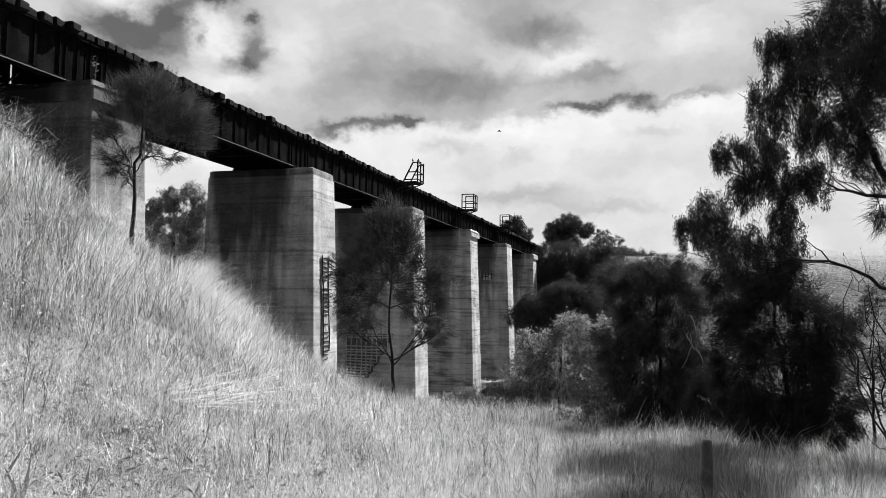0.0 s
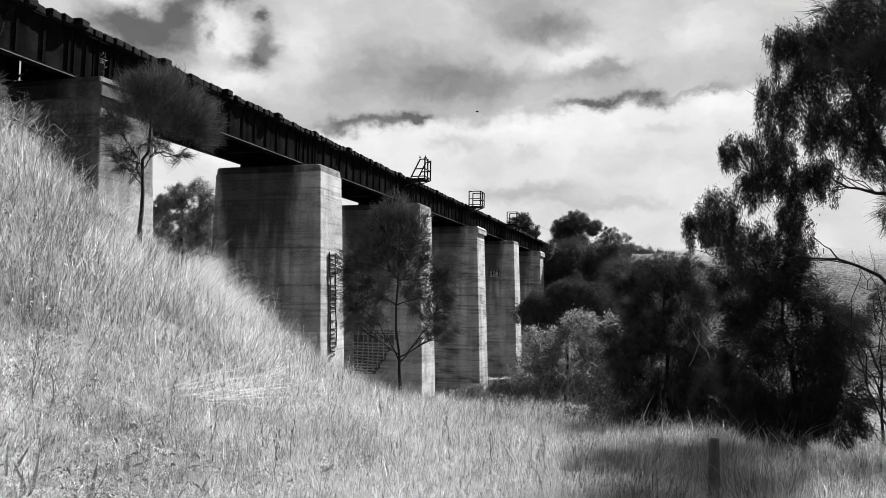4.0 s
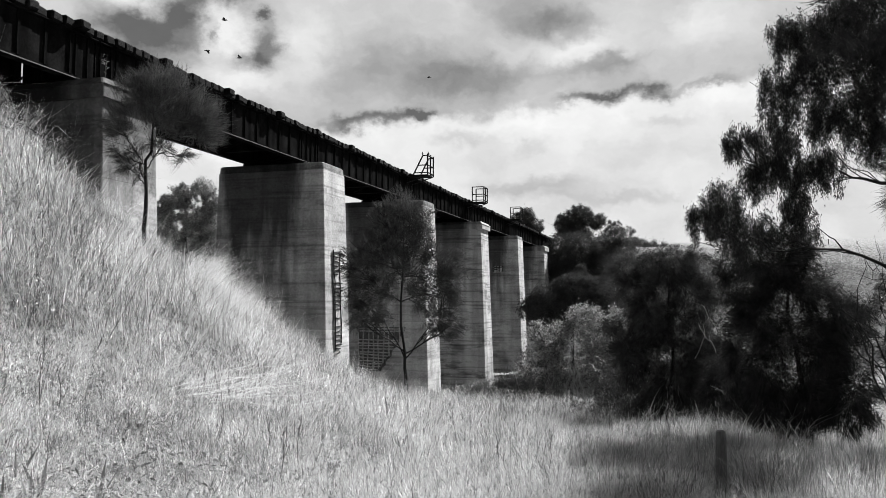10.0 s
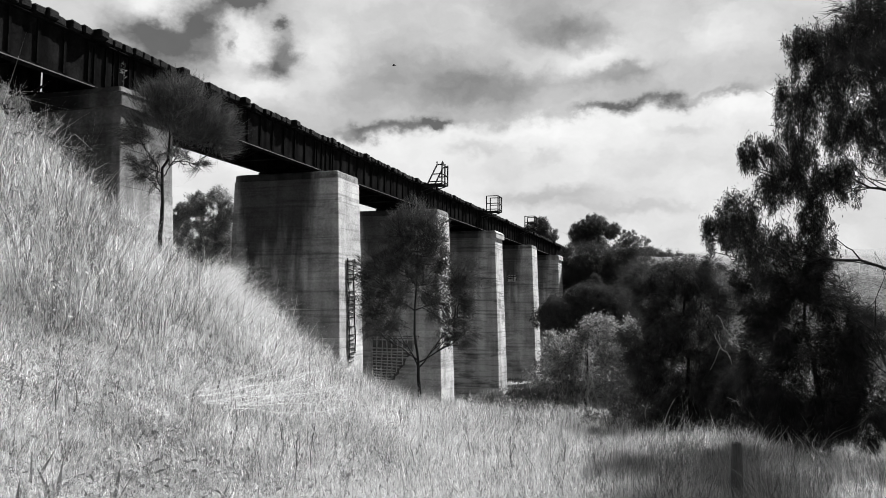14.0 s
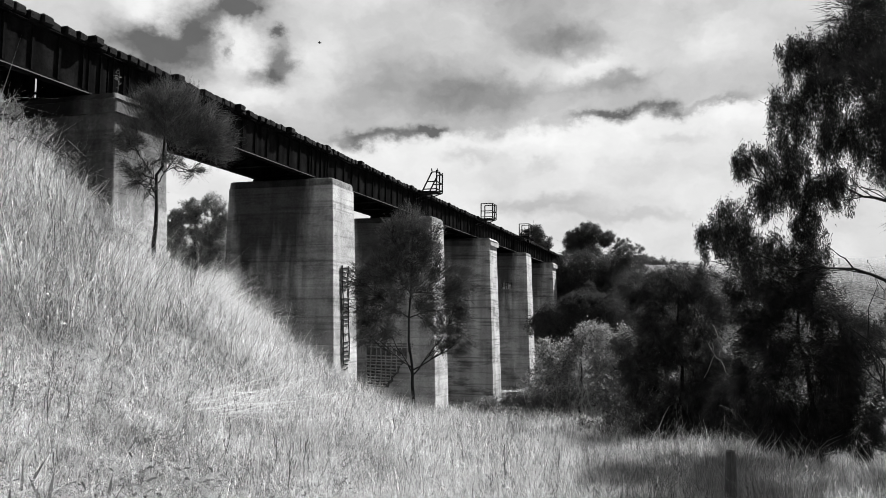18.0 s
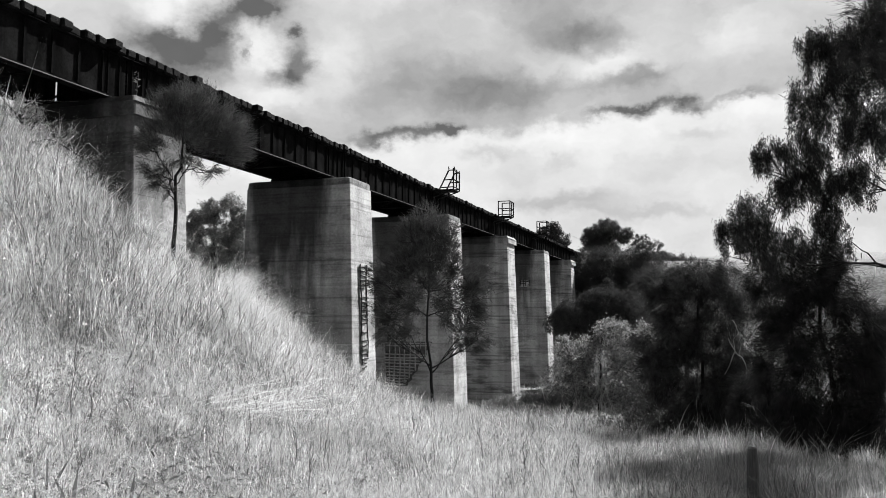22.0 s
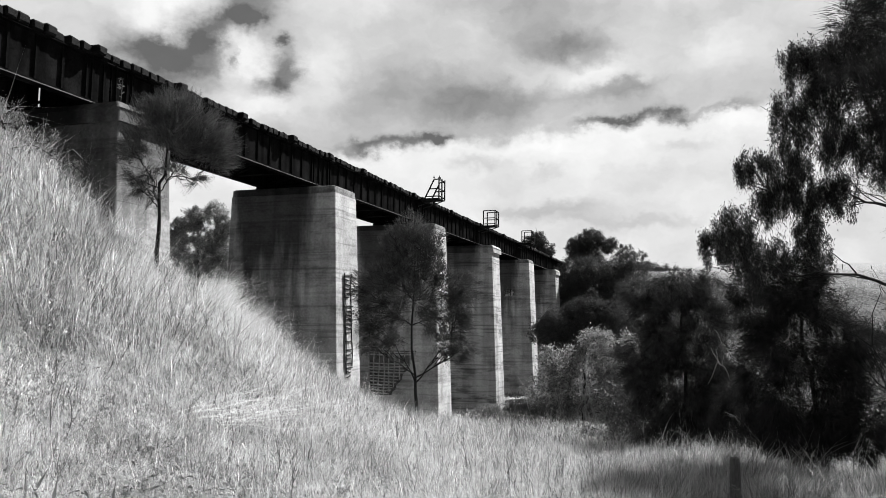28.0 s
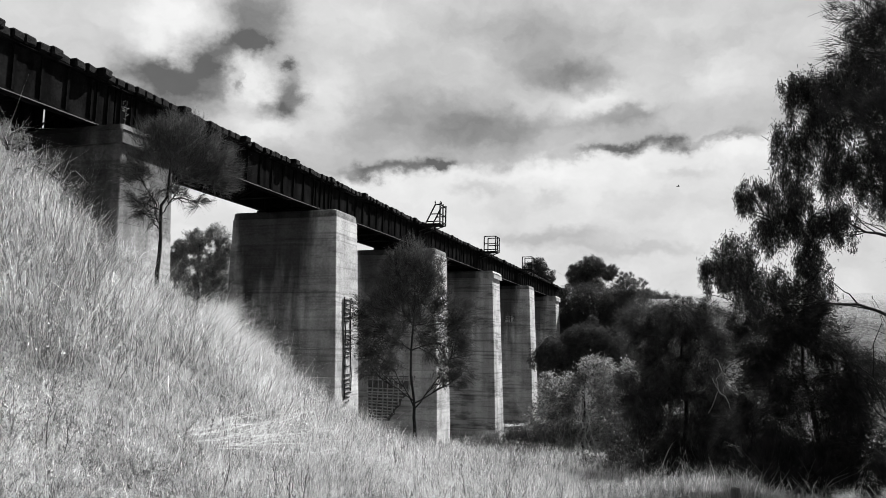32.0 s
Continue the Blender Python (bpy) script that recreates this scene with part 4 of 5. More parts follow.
# ---------- grass ----------
def blades(rng, x, y, h, w, tilt, single=False, kink=0.0):
    """Grass blades from their roots, heights, widths and leans (metres a metre)."""
    n = len(x)
    root = np.stack([x, y, ground_z(x, y) - 0.03], -1)
    ang = rng.uniform(0, 2 * np.pi, n)
    side = np.stack([np.cos(ang), np.sin(ang), np.zeros(n)], -1) * (w[:, None] / 2)
    bend = np.minimum(1.6, np.hypot(tilt[:, 0], tilt[:, 1]))
    tip = root + np.stack([tilt[:, 0] * h, tilt[:, 1] * h, h * (1 - 0.33 * bend)], -1)
    if single:
        v = np.stack([root - side, root + side, tip], 1).reshape(-1, 3)
        return v, np.arange(n * 3).reshape(-1, 3)
    mid = root + np.stack([tilt[:, 0] * 0.32 * h, tilt[:, 1] * 0.32 * h, 0.62 * h * (1 - 0.12 * bend)], -1)
    if np.any(kink):
        kink = np.broadcast_to(np.asarray(kink, float), (n,))
        mid = mid + rng.normal(0, 0.4, (n, 3)) * [1, 1, 0.6] * (kink * h)[:, None]
        tip = tip + rng.normal(0, 1, (n, 3)) * (kink * h)[:, None] - np.stack([np.zeros(n), np.zeros(n), rng.random(n) * kink * h], -1)
    v = np.stack([root - side, root + side, mid - side * 0.8, mid + side * 0.8, tip], 1).reshape(-1, 3)
    o = (np.arange(n) * 5)[:, None]
    f = np.stack([o + [[0, 1, 3]], o + [[0, 3, 2]], o + [[2, 3, 4]]], 1).reshape(-1, 3)
    return v, f


def scatter(rng, n, r0, r1):
    az = radians(-18.5) + rng.uniform(-1, 1, n) * radians(37)
    r = np.sqrt(rng.uniform(r0 ** 2, r1 ** 2, n))
    return r * np.sin(az), r * np.cos(az)


GRASS = []


def build_grass():
    rng = np.random.default_rng(21)
    # nearest and farthest reach, tufts, blades a tuft, height, width, tuft radius
    bands = [(2.4, 6, 800, 12, 0.24, 0.005, 0.08), (6, 10, 4800, 22, 0.28, 0.0050, 0.12), (10, 15, 9600, 18, 0.34, 0.0066, 0.18),
             (15, 26, 11500, 16, 0.38, 0.0105, 0.28), (26, 45, 9000, 15, 0.40, 0.028, 0.40), (45, 105, 4500, 10, 0.6, 0.07, 0.5)]
    for i, (r0, r1, tufts, each, hh, ww, rad) in enumerate(bands):
        tx, ty = scatter(rng, tufts, r0, r1)
        patch = np.sin(tx * 0.9 + 1) * np.sin(ty * 0.7) + 0.5 * np.sin(tx * 2.3 - ty * 1.7)
        th = hh * rng.choice([0.35, 0.6, 0.9, 1.35], tufts) * rng.uniform(0.8, 1.2, tufts) * (1 + 0.3 * patch)
        crest = np.exp(-((tx + 13.0) ** 2 + (ty - 14.5) ** 2) / 30)
        th = th * (1 + 0.55 * crest)
        lean = rng.normal(0, 0.22, (tufts, 2)) + [0.05, 0.0]
        side = np.degrees(np.arctan2(tx, ty))
        # bearing terms: greener grass, plus tree shade put into tuft colour on the right
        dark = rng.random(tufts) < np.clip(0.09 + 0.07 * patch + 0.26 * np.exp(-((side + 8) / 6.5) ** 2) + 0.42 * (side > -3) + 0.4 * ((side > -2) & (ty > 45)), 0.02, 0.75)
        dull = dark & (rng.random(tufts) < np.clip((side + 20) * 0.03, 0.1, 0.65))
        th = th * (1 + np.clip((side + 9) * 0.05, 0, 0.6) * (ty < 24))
        th = np.where((np.abs(tx - 0.0253 * ty) < 0.45) & (ty < 12.3), th * 0.45, th)
        k = np.repeat(np.arange(tufts), each)
        n = len(k)
        off = rng.normal(0, rad, (n, 2))
        x, y = tx[k] + off[:, 0], ty[k] + off[:, 1]
        keep = np.hypot(x, y) > 2.2
        tilt = lean[k] + off / rad * 0.18 + rng.normal(0, 1, (n, 2)) * np.clip(0.6 - 0.08 * (x + 3), 0.6, 1.0)[:, None] * rng.choice([0.2, 0.5, 1.0], (n, 1))
        h = th[k] * rng.uniform(0.35, 1.2, n)
        w = ww * rng.uniform(0.5, 1.4, n)
        sector = np.floor((np.degrees(np.arctan2(x, y)) + 60) / 14).astype(int) if i < 4 else np.zeros(n, int)
        for q in np.unique(sector):
            for pick, m, label in ((keep & ~dark[k], M_GRASS, "long pale dry grass"), (keep & dark[k] & ~dull[k], M_GRASS_DARK, "darker grass among the straw, green and tree-shaded in tone"), (keep & dull[k], M_GRASS_DULL, "dull grey grass among the straw")):
                pick = pick & (sector == q)
                if not pick.any():
                    continue
                v, f = blades(rng, x[pick], y[pick], h[pick], w[pick], tilt[pick], i > 3, np.clip(0.16 - 0.035 * (x[pick] + 3), 0.14, 0.42))
                me = mesh_of("grass", v, f)
                me.materials.append(m)
                ob = tagged(new("grass", me), label, "grass", kind="stuff")
                if i < 4:
                    GRASS.append((ob, 0.010 + 0.006 * i, rng.uniform(0, 6.28)))
    tall_tufts()
    crest_wisps()
    seed_heads()
    dull_grass()
    near_tussocks()
    plumes()
    litter()
    stalks()


def tall_tufts():
    """Rank tussocks with long arching blades along the shoulder of the embankment and about the slope."""
    rng = np.random.default_rng(61)
    spots = [(rng.uniform(-17, -9.5), rng.uniform(11, 25), rng.uniform(0.8, 1.25)) for _ in range(110)]
    spots += [(rng.uniform(-13, -1), rng.uniform(6, 20), rng.uniform(0.45, 0.8)) for _ in range(70)]
    spots += [(rng.uniform(-16, 3), rng.uniform(18, 40), rng.uniform(0.4, 0.75)) for _ in range(140)]
    for az, r in zip(rng.uniform(-49, -38.5, 80), rng.uniform(14.5, 19.5, 80)):
        spots.append((r * math.sin(radians(az)), r * math.cos(radians(az)), rng.uniform(0.9, 1.75) * (1.0 if az < -40.5 else 0.7)))
    spots += [(rng.uniform(-14.6, -12.6), rng.uniform(20.5, 24.5), rng.uniform(0.6, 1.0)) for _ in range(18)]
    vs, n = [], 55
    for x, y, h in spots:
        off = rng.normal(0, 0.22 * h, (n, 2))
        tilt = off / (0.22 * h) * 0.16 + rng.normal(0, 0.38, (n, 2)) + rng.normal(0, 0.2, 2)
        wd = (0.003 + 0.00045 * math.hypot(x, y)) * rng.uniform(0.6, 1.2, n)
        vs.append(blades(rng, x + off[:, 0], y + off[:, 1], h * rng.uniform(0.4, 1.1, n), wd, tilt, False, 0.3))
    for part_of, m, label in ((vs[::5], M_GRASS_DARK, "dull green tussocks"), ([q for i, q in enumerate(vs) if i % 5], M_GRASS, "rank pale tussocks with arching blades")):
        me = mesh_of("tussocks", *joined(part_of))
        me.materials.append(m)
        GRASS.append((tagged(new("tussocks", me), label, "grass", kind="stuff"), 0.02, rng.uniform(0, 6.28)))


def crest_wisps():
    """Thin tall grass, pale and dark, that stands up along the brow before the feet of the piers."""
    rng = np.random.default_rng(63)
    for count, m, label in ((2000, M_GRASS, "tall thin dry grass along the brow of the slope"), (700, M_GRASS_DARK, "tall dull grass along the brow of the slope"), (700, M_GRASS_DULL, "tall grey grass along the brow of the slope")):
        vs = []
        for q in range(count):
            az, r = radians(rng.uniform(-33.5, -9)), rng.uniform(21, 31)
            x, y = r * math.sin(az), r * math.cos(az)
            n, h = 9, rng.uniform(0.5, 1.15)
            if q % 3 == 0 or q > 1250:
                az, r, h = radians(rng.uniform(-25, -9)), rng.uniform(25, 34), rng.uniform(0.6, 1.25)
                x, y = r * math.sin(az), r * math.cos(az)
            elif q % 2 and m is not M_GRASS_DARK:
                az, r, h = radians(rng.uniform(-32, -21)), rng.uniform(21, 27), rng.uniform(0.7, 1.35)
                x, y = r * math.sin(az), r * math.cos(az)
            off = rng.normal(0, 0.12, (n, 2))
            tilt = off * 0.9 + rng.normal(0, 0.22, (n, 2)) + [0.06, 0]
            vs.append(blades(rng, x + off[:, 0], y + off[:, 1], h * rng.uniform(0.5, 1.05, n), 0.011 * rng.uniform(0.6, 1.3, n), tilt, False, 0.16))
        me = mesh_of("tall_grass", *joined(vs))
        me.materials.append(m)
        GRASS.append((tagged(new("tall_grass", me), label, "grass", kind="stuff"), 0.025, rng.uniform(0, 6.28)))


def seed_heads():
    """Pale seed heads and small lit leaves on the tall grass of the embankment's shoulder."""
    rng = np.random.default_rng(68)
    n = 520
    az, r = np.radians(rng.uniform(-49, -39, n)), rng.uniform(13.5, 18.5, n)
    x, y = r * np.sin(az), r * np.cos(az)
    root = np.stack([x, y, ground_z(x, y) + rng.uniform(0.45, 1.25, n)], -1)
    v, f = strips(root, rng.normal(0, 0.6, (n, 3)) + [0.3, 0, 0.3], rng.uniform(0.03, 0.09, n), rng.uniform(0.012, 0.03, n), rng, 0.2)
    me = mesh_of("seed_heads", v, f)
    me.materials.append(M_STRAW_PALE)
    GRASS.append((tagged(new("seed_heads", me), "pale seed heads on the tall dry grass", "grass", kind="stuff"), 0.02, 2.0))


def dull_grass():
    """Long grey-green grass standing in the shade below the dark bushes."""
    rng = np.random.default_rng(64)
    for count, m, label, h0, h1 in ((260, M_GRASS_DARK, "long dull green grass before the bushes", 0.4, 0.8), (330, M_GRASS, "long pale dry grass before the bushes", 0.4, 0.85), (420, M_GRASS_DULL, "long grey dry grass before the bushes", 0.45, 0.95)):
        vs = []
        for _ in range(count):
            az, r = radians(rng.triangular(-9, 4, 13)), rng.uniform(12, 25)
            x, y = r * math.sin(az), r * math.cos(az)
            n, h = 26, rng.uniform(h0, h1)
            off = rng.normal(0, 0.2 * h, (n, 2))
            tilt = off / h * 0.9 + rng.normal(0, 0.30, (n, 2)) + [0.1, 0]
            vs.append(blades(rng, x + off[:, 0], y + off[:, 1], h * rng.uniform(0.4, 1.1, n), 0.00055 * r * rng.uniform(0.6, 1.3, n), tilt, False, 0.22))
        me = mesh_of("long_grass", *joined(vs))
        me.materials.append(m)
        GRASS.append((tagged(new("long_grass", me), label, "grass", kind="stuff"), 0.018, rng.uniform(0, 6.28)))


def near_tussocks():
    """Coarse arching tussocks with dark hearts in the near grass."""
    rng = np.random.default_rng(65)
    pale, dull = [], []
    for k in range(46):
        x, y = rng.normal(-6.5, 0.75), rng.normal(9.2, 0.8)
        n = 60
        off = rng.normal(0, 0.07, (n, 2))
        tilt = off / 0.07 * 0.42 + rng.normal(0, 0.3, (n, 2))
        h = rng.uniform(0.2, 0.44) * rng.uniform(0.5, 1.1, n)
        (dull if k % 2 else pale).append(blades(rng, x + off[:, 0], y + off[:, 1], h, 0.008 * rng.uniform(0.5, 1.3, n), tilt, False, 0.25))
    for k in range(150):
        az, r = radians(rng.uniform(-47, -26)), rng.uniform(8.4, 11.6)
        x, y = r * math.sin(az), r * math.cos(az)
        n = 44
        off = rng.normal(0, 0.06, (n, 2))
        tilt = off / 0.06 * 0.45 + rng.normal(0, 0.35, (n, 2))
        h = rng.uniform(0.18, 0.42) * rng.uniform(0.5, 1.1, n)
        pale.append(blades(rng, x + off[:, 0], y + off[:, 1], h, 0.0075 * rng.uniform(0.5, 1.4, n), tilt, False, 0.28))
    for k in range(70):
        az, r = radians(rng.uniform(-46, -12)), rng.uniform(9, 19)
        x, y = r * math.sin(az), r * math.cos(az)
        n = 34
        off = rng.normal(0, 0.06, (n, 2))
        tilt = off / 0.06 * 0.4 + rng.normal(0, 0.3, (n, 2))
        dull.append(blades(rng, x + off[:, 0], y + off[:, 1], rng.uniform(0.2, 0.4) * rng.uniform(0.5, 1.1, n), 0.00065 * r * rng.uniform(0.5, 1.3, n), tilt, False, 0.25))
    for vs, m, label in ((pale, M_GRASS, "coarse pale tussocks with arching blades"), (dull, M_GRASS_DARK, "coarse dark tussocks with arching blades")):
        me = mesh_of("tussocks", *joined(vs))
        me.materials.append(m)
        GRASS.append((tagged(new("tussocks", me), label, "grass", kind="stuff"), 0.014, rng.uniform(0, 6.28)))


def dry_weeds():
    """Single dead weeds that stand out of the grass: a bare stem with a few upright side shoots and seed heads."""
    rng = np.random.default_rng(73)
    # place, height, lean, dark or pale
    spots = [(-8.09, 8.37, 0.95, 0.02, 1), (-7.95, 8.45, 0.7, 0.12, 1), (-7.63, 10.99, 0.72, 0.42, 1), (-6.28, 9.68, 0.9, 0.04, 1), (-5.62, 10.01, 0.8, -0.1, 1),
             (-4.91, 9.04, 0.8, 0.03, 1), (-5.29, 10.05, 0.7, 0.08, 1), (-8.69, 10.48, 1.05, -0.55, 0), (-8.63, 10.3, 0.95, -0.15, 0), (-8.8, 10.7, 1.2, -0.8, 0), (-8.5, 10.6, 0.8, 0.25, 0),
             (-9.03, 10.28, 0.9, 0.35, 1), (-9.3, 10.9, 1.0, 0.5, 1), (-8.48, 8.54, 0.8, 0.1, 0), (-5.51, 13.91, 0.7, 0.05, 1), (-4.34, 14.74, 0.75, -0.1, 1), (-5.48, 10.7, 0.65, -0.08, 1),
             (-3.64, 20.14, 0.9, -0.4, 0), (-11.4, 19.47, 1.0, 0.1, 1), (-3.0, 12.2, 0.7, 0.1, 1), (-2.2, 13.4, 0.75, -0.12, 1), (-3.9, 11.6, 0.7, 0.3, 0), (-12.6, 22.4, 1.5, 0.2, 0), (-12.9, 21.6, 1.3, 0.35, 0),
             (-9.9, 12.8, 1.0, 0.3, 1), (-10.8, 13.6, 1.1, 0.4, 1), (-11.6, 15.2, 1.2, 0.25, 1), (-10.2, 11.4, 0.9, -0.3, 0)]
    for x, y, h, lean, dark in spots:
        m = M_STALK if dark else M_STRAW
        z = float(ground_z(x, y))
        plant = thing("dead_weed", "dark dead weed stalk standing in the dry grass" if dark else "bleached bare weed stalk leaning in the dry grass", "weed", pose(x, y, z), "dead weeds on the slope")
        top = np.array([0.82 * lean * h, 0.57 * lean * h, h])
        line = wander(rng, (0, 0, -0.05), top, 7, 0.025)
        part("stem", mesh_of("stem", *tube_arrays(line, np.linspace(0.0075, 0.003, 7), 5)), m, plant)
        for _ in range(rng.integers(3, 6)):
            a = line[rng.integers(2, 6)]
            d = np.array([rng.normal(0, 0.35), rng.normal(0, 0.25), 1.0]) + top / h * 0.5
            b = a + d / np.linalg.norm(d) * rng.uniform(0.14, 0.36) * h
            shoot = part("side_shoot", mesh_of("side_shoot", *tube_arrays(wander(rng, a, b, 4, 0.02), np.linspace(0.0045, 0.002, 4), 4)), m, plant)
            tip = b + d / np.linalg.norm(d) * rng.uniform(0.03, 0.06)
            part("seed_head", mesh_of("seed_head", *tube_arrays([b, b * 0.6 + tip * 0.4, tip], [0.003, 0.0085, 0.002], 5)), m, shoot)


def plumes():
    """Pale feathery tussocks arching over the shoulder of the embankment."""
    rng = np.random.default_rng(67)
    vs = []
    for az, r in zip(rng.uniform(-35.2, -31.8, 20), rng.uniform(20, 26, 20)):
        n = 150
        x, y = r * math.sin(radians(az)), r * math.cos(radians(az))
        off = rng.normal(0, 0.13, (n, 2))
        tilt = rng.normal(0, 0.26, (n, 2)) + [0.62, 0.3]
        vs.append(blades(rng, x + off[:, 0], y + off[:, 1], rng.uniform(0.5, 1.45, n), 0.010 * rng.uniform(0.6, 1.2, n), tilt, False, 0.16))
    me = mesh_of("plume_grass", *joined(vs))
    me.materials.append(M_STRAW_PALE)
    GRASS.append((tagged(new("plume_grass", me), "feathery pale grass arching over the slope", "grass", kind="stuff"), 0.03, 1.0))


def litter():
    """Fallen straw and small weed leaves close to the ground."""
    rng = np.random.default_rng(44)
    for n, r0, r1, ln, wd, m, label in ((26000, 6, 10, 0.14, 0.0045, M_STRAW, "fallen straw litter"), (70000, 9, 24, 0.20, 0.0068, M_STRAW, "fallen straw litter"),
                                        (7000, 6, 10, 0.05, 0.012, M_WEED, "small weed leaves among the grass"), (18000, 9, 22, 0.06, 0.018, M_WEED, "small weed leaves among the grass")):
        x, y = scatter(rng, n, r0, r1)
        root = np.stack([x, y, ground_z(x, y) + rng.uniform(0.02, 0.30, n)], -1)
        d = rng.normal(0, 1, (n, 3)) * [1, 1, 0.45]
        d[:, 2] += 1.9 * np.clip((x + 6.5) / 3, 0, 1)
        v, f = strips(root, d, ln * rng.uniform(0.5, 1.6, n), wd * rng.uniform(0.6, 1.3, n), rng, 0.1, r0 > 5)
        me = mesh_of("litter", v, f)
        me.materials.append(m)
        tagged(new("litter", me), label, "litter", kind="stuff")


def weeds():
    """Lance-leaved weeds standing out of the near grass, and a sheaf of fallen straw across the slope."""
    rng = np.random.default_rng(52)
    for az, r in ((-44.4, 8.9), (-43.8, 9.2), (-46.0, 8.6), (-45.2, 9.6), (-40.4, 9.4), (-37.4, 9.0), (-34.0, 9.4), (-46.2, 11.5)):
        x, y = r * math.sin(radians(az)), r * math.cos(radians(az))
        plant = thing("weed_plant", "lance-leaved weed standing in the dry grass", "weed", pose(x, y, float(ground_z(x, y)), 0, 0, rng.uniform(0, 360)), "weeds in the grass")
        for k in range(rng.integers(3, 6)):
            d = np.array([[rng.normal(0, 0.35), rng.normal(0, 0.35), 1.0]])
            v, f = strips(np.zeros((1, 3)), d, np.array([rng.uniform(0.35, 0.62)]), np.array([rng.uniform(0.03, 0.05)]), rng, 0.15)
            part("leaf", mesh_of("leaf", v, f), M_WEED, plant)
    n = 350
    pick = rng.normal(0, 1, (n, 2)) * [0.62, 0.55] + [-6.14, 8.32]
    root = np.stack([pick[:, 0], pick[:, 1], ground_z(pick[:, 0], pick[:, 1]) + rng.uniform(0.02, 0.34, n)], -1)
    v, f = strips(root, rng.normal(0, 0.6, (n, 3)) + [0, 0, 0.4], rng.uniform(0.07, 0.18, n), rng.uniform(0.016, 0.036, n), rng, 0.35)
    pieces = [(v, f)]
    for k in range(60):
        a, r = (radians(rng.uniform(-47, -20)), rng.uniform(8, 17)) if k < 36 else (radians(rng.uniform(-47, -40)), rng.uniform(11.5, 15.5))
        cx, cy, m = r * math.sin(a), r * math.cos(a), 80
        px, py = cx + rng.normal(0, 0.09, m), cy + rng.normal(0, 0.09, m)
        root = np.stack([px, py, ground_z(px, py) + rng.uniform(0.10, 0.50, m)], -1)
        pieces.append(strips(root, rng.normal(0, 0.6, (m, 3)) + [0, 0, 0.4], rng.uniform(0.03, 0.075, m), rng.uniform(0.009, 0.019, m), rng, 0.2))
    v, f = joined(pieces)
    me = mesh_of("weed_bed", v, f)
    me.materials.append(M_WEED_BED)
    tagged(new("weed_bed", me), "bed of low leafy weeds in the grass", "weeds", kind="stuff")
    sheaf = thing("straw_sheaf", "sheaf of long pale straw fallen across the slope", "straw", pose(-6.5, 9.6, float(ground_z(-6.5, 9.6))))
    for k in range(22):
        a = np.array([rng.normal(-0.85, 0.22), rng.normal(1.1, 0.28), 0.0])
        spread = rng.uniform(0, 1) ** 1.5
        run = rng.uniform(0.55, 1.1)
        b = a + run * np.array([1.35 - 0.5 * spread, 2.25 - 0.4 * spread, 0.0])
        a[2] = float(ground_z(a[0] - 6.5, a[1] + 9.6)) - sheaf.location.z + rng.uniform(0.22, 0.40)
        b[2] = a[2] + run * (-0.08 + 1.05 * spread) + rng.normal(0, 0.04)
        part("straw_stem", mesh_of("stem", *tube_arrays(wander(rng, a, b, 6, 0.025), np.linspace(0.0042, 0.0022, 6), 4)), M_STRAW_PALE, sheaf)


def stalks():
    """Tall single stems, pale and dark, standing and fallen across the slope."""
    rng = np.random.default_rng(33)
    for n, r0, r1, hh, r, m, label in ((900, 8, 20, 0.62, 0.0030, M_STRAW, "upright pale straw stems"), (1000, 8, 22, 0.62, 0.0034, M_STALK, "upright dark dead stems"), (2600, 4, 12, 0.62, 0.0022, M_STRAW, "tall pale straw stems"), (5200, 12, 30, 0.80, 0.0042, M_STRAW, "tall pale straw stems"),
                                       (1500, 4, 12, 0.60, 0.0022, M_STALK, "thin dark dead stems"), (2800, 12, 34, 0.75, 0.0045, M_STALK, "thin dark dead stems")):
        x, y = scatter(rng, n, r0, r1)
        if label.startswith("upright"):
            x = rng.uniform(-6, 7, n)
            y = rng.uniform(7, r1, n)
        h = hh * rng.uniform(0.6, 1.3, n)
        t = rng.normal(0, 0.38, (n, 2)) + (rng.random((n, 1)) < 0.18) * rng.normal(0, 1.0, (n, 2))
        v, f = blades(rng, x, y, h, np.full(n, r * 2), t, False, 0.24)
        me = mesh_of("grass_stems", v, f)
        me.materials.append(m)
        tagged(new("grass_stems", me), label, "grass", kind="stuff")


def cap_weed():
    """A weed rooted on the cap of the first pier."""
    rng = np.random.default_rng(71)
    x, y, z = X_END - 0.05, PIER_Y[0] + 0.15, PIER_TOP
    plant = thing("weed_plant", "spindly weed rooted in dirt on the pier cap", "weed", pose(x, y, z))
    part("stem", mesh_of("stem", *tube_arrays(wander(rng, (0, 0, -0.02), (0.05, 0, 0.75), 6, 0.03), np.linspace(0.012, 0.005, 6), 5)), M_STALK, plant)
    for k in range(14):
        r = np.array([[0.03 * rng.normal(), 0.03 * rng.normal(), rng.uniform(0.15, 0.75)]])
        v, f = strips(r, rng.normal(0, 0.7, (1, 3)) + [[0, 0, 0.4]], np.array([rng.uniform(0.08, 0.18)]), np.array([0.035]), rng, 0.2)
        part("leaf", mesh_of("leaf", v, f), M_WEED, plant)


def ridge_poles():
    for x, y, h in ((60.0, 394.0, 6.5), (72.0, 396.0, 5.0)):
        z = float(ground_z(x, y))
        pole = thing("utility_pole", "thin dark pole standing on the distant ridge", "pole", pose(x, y, z))
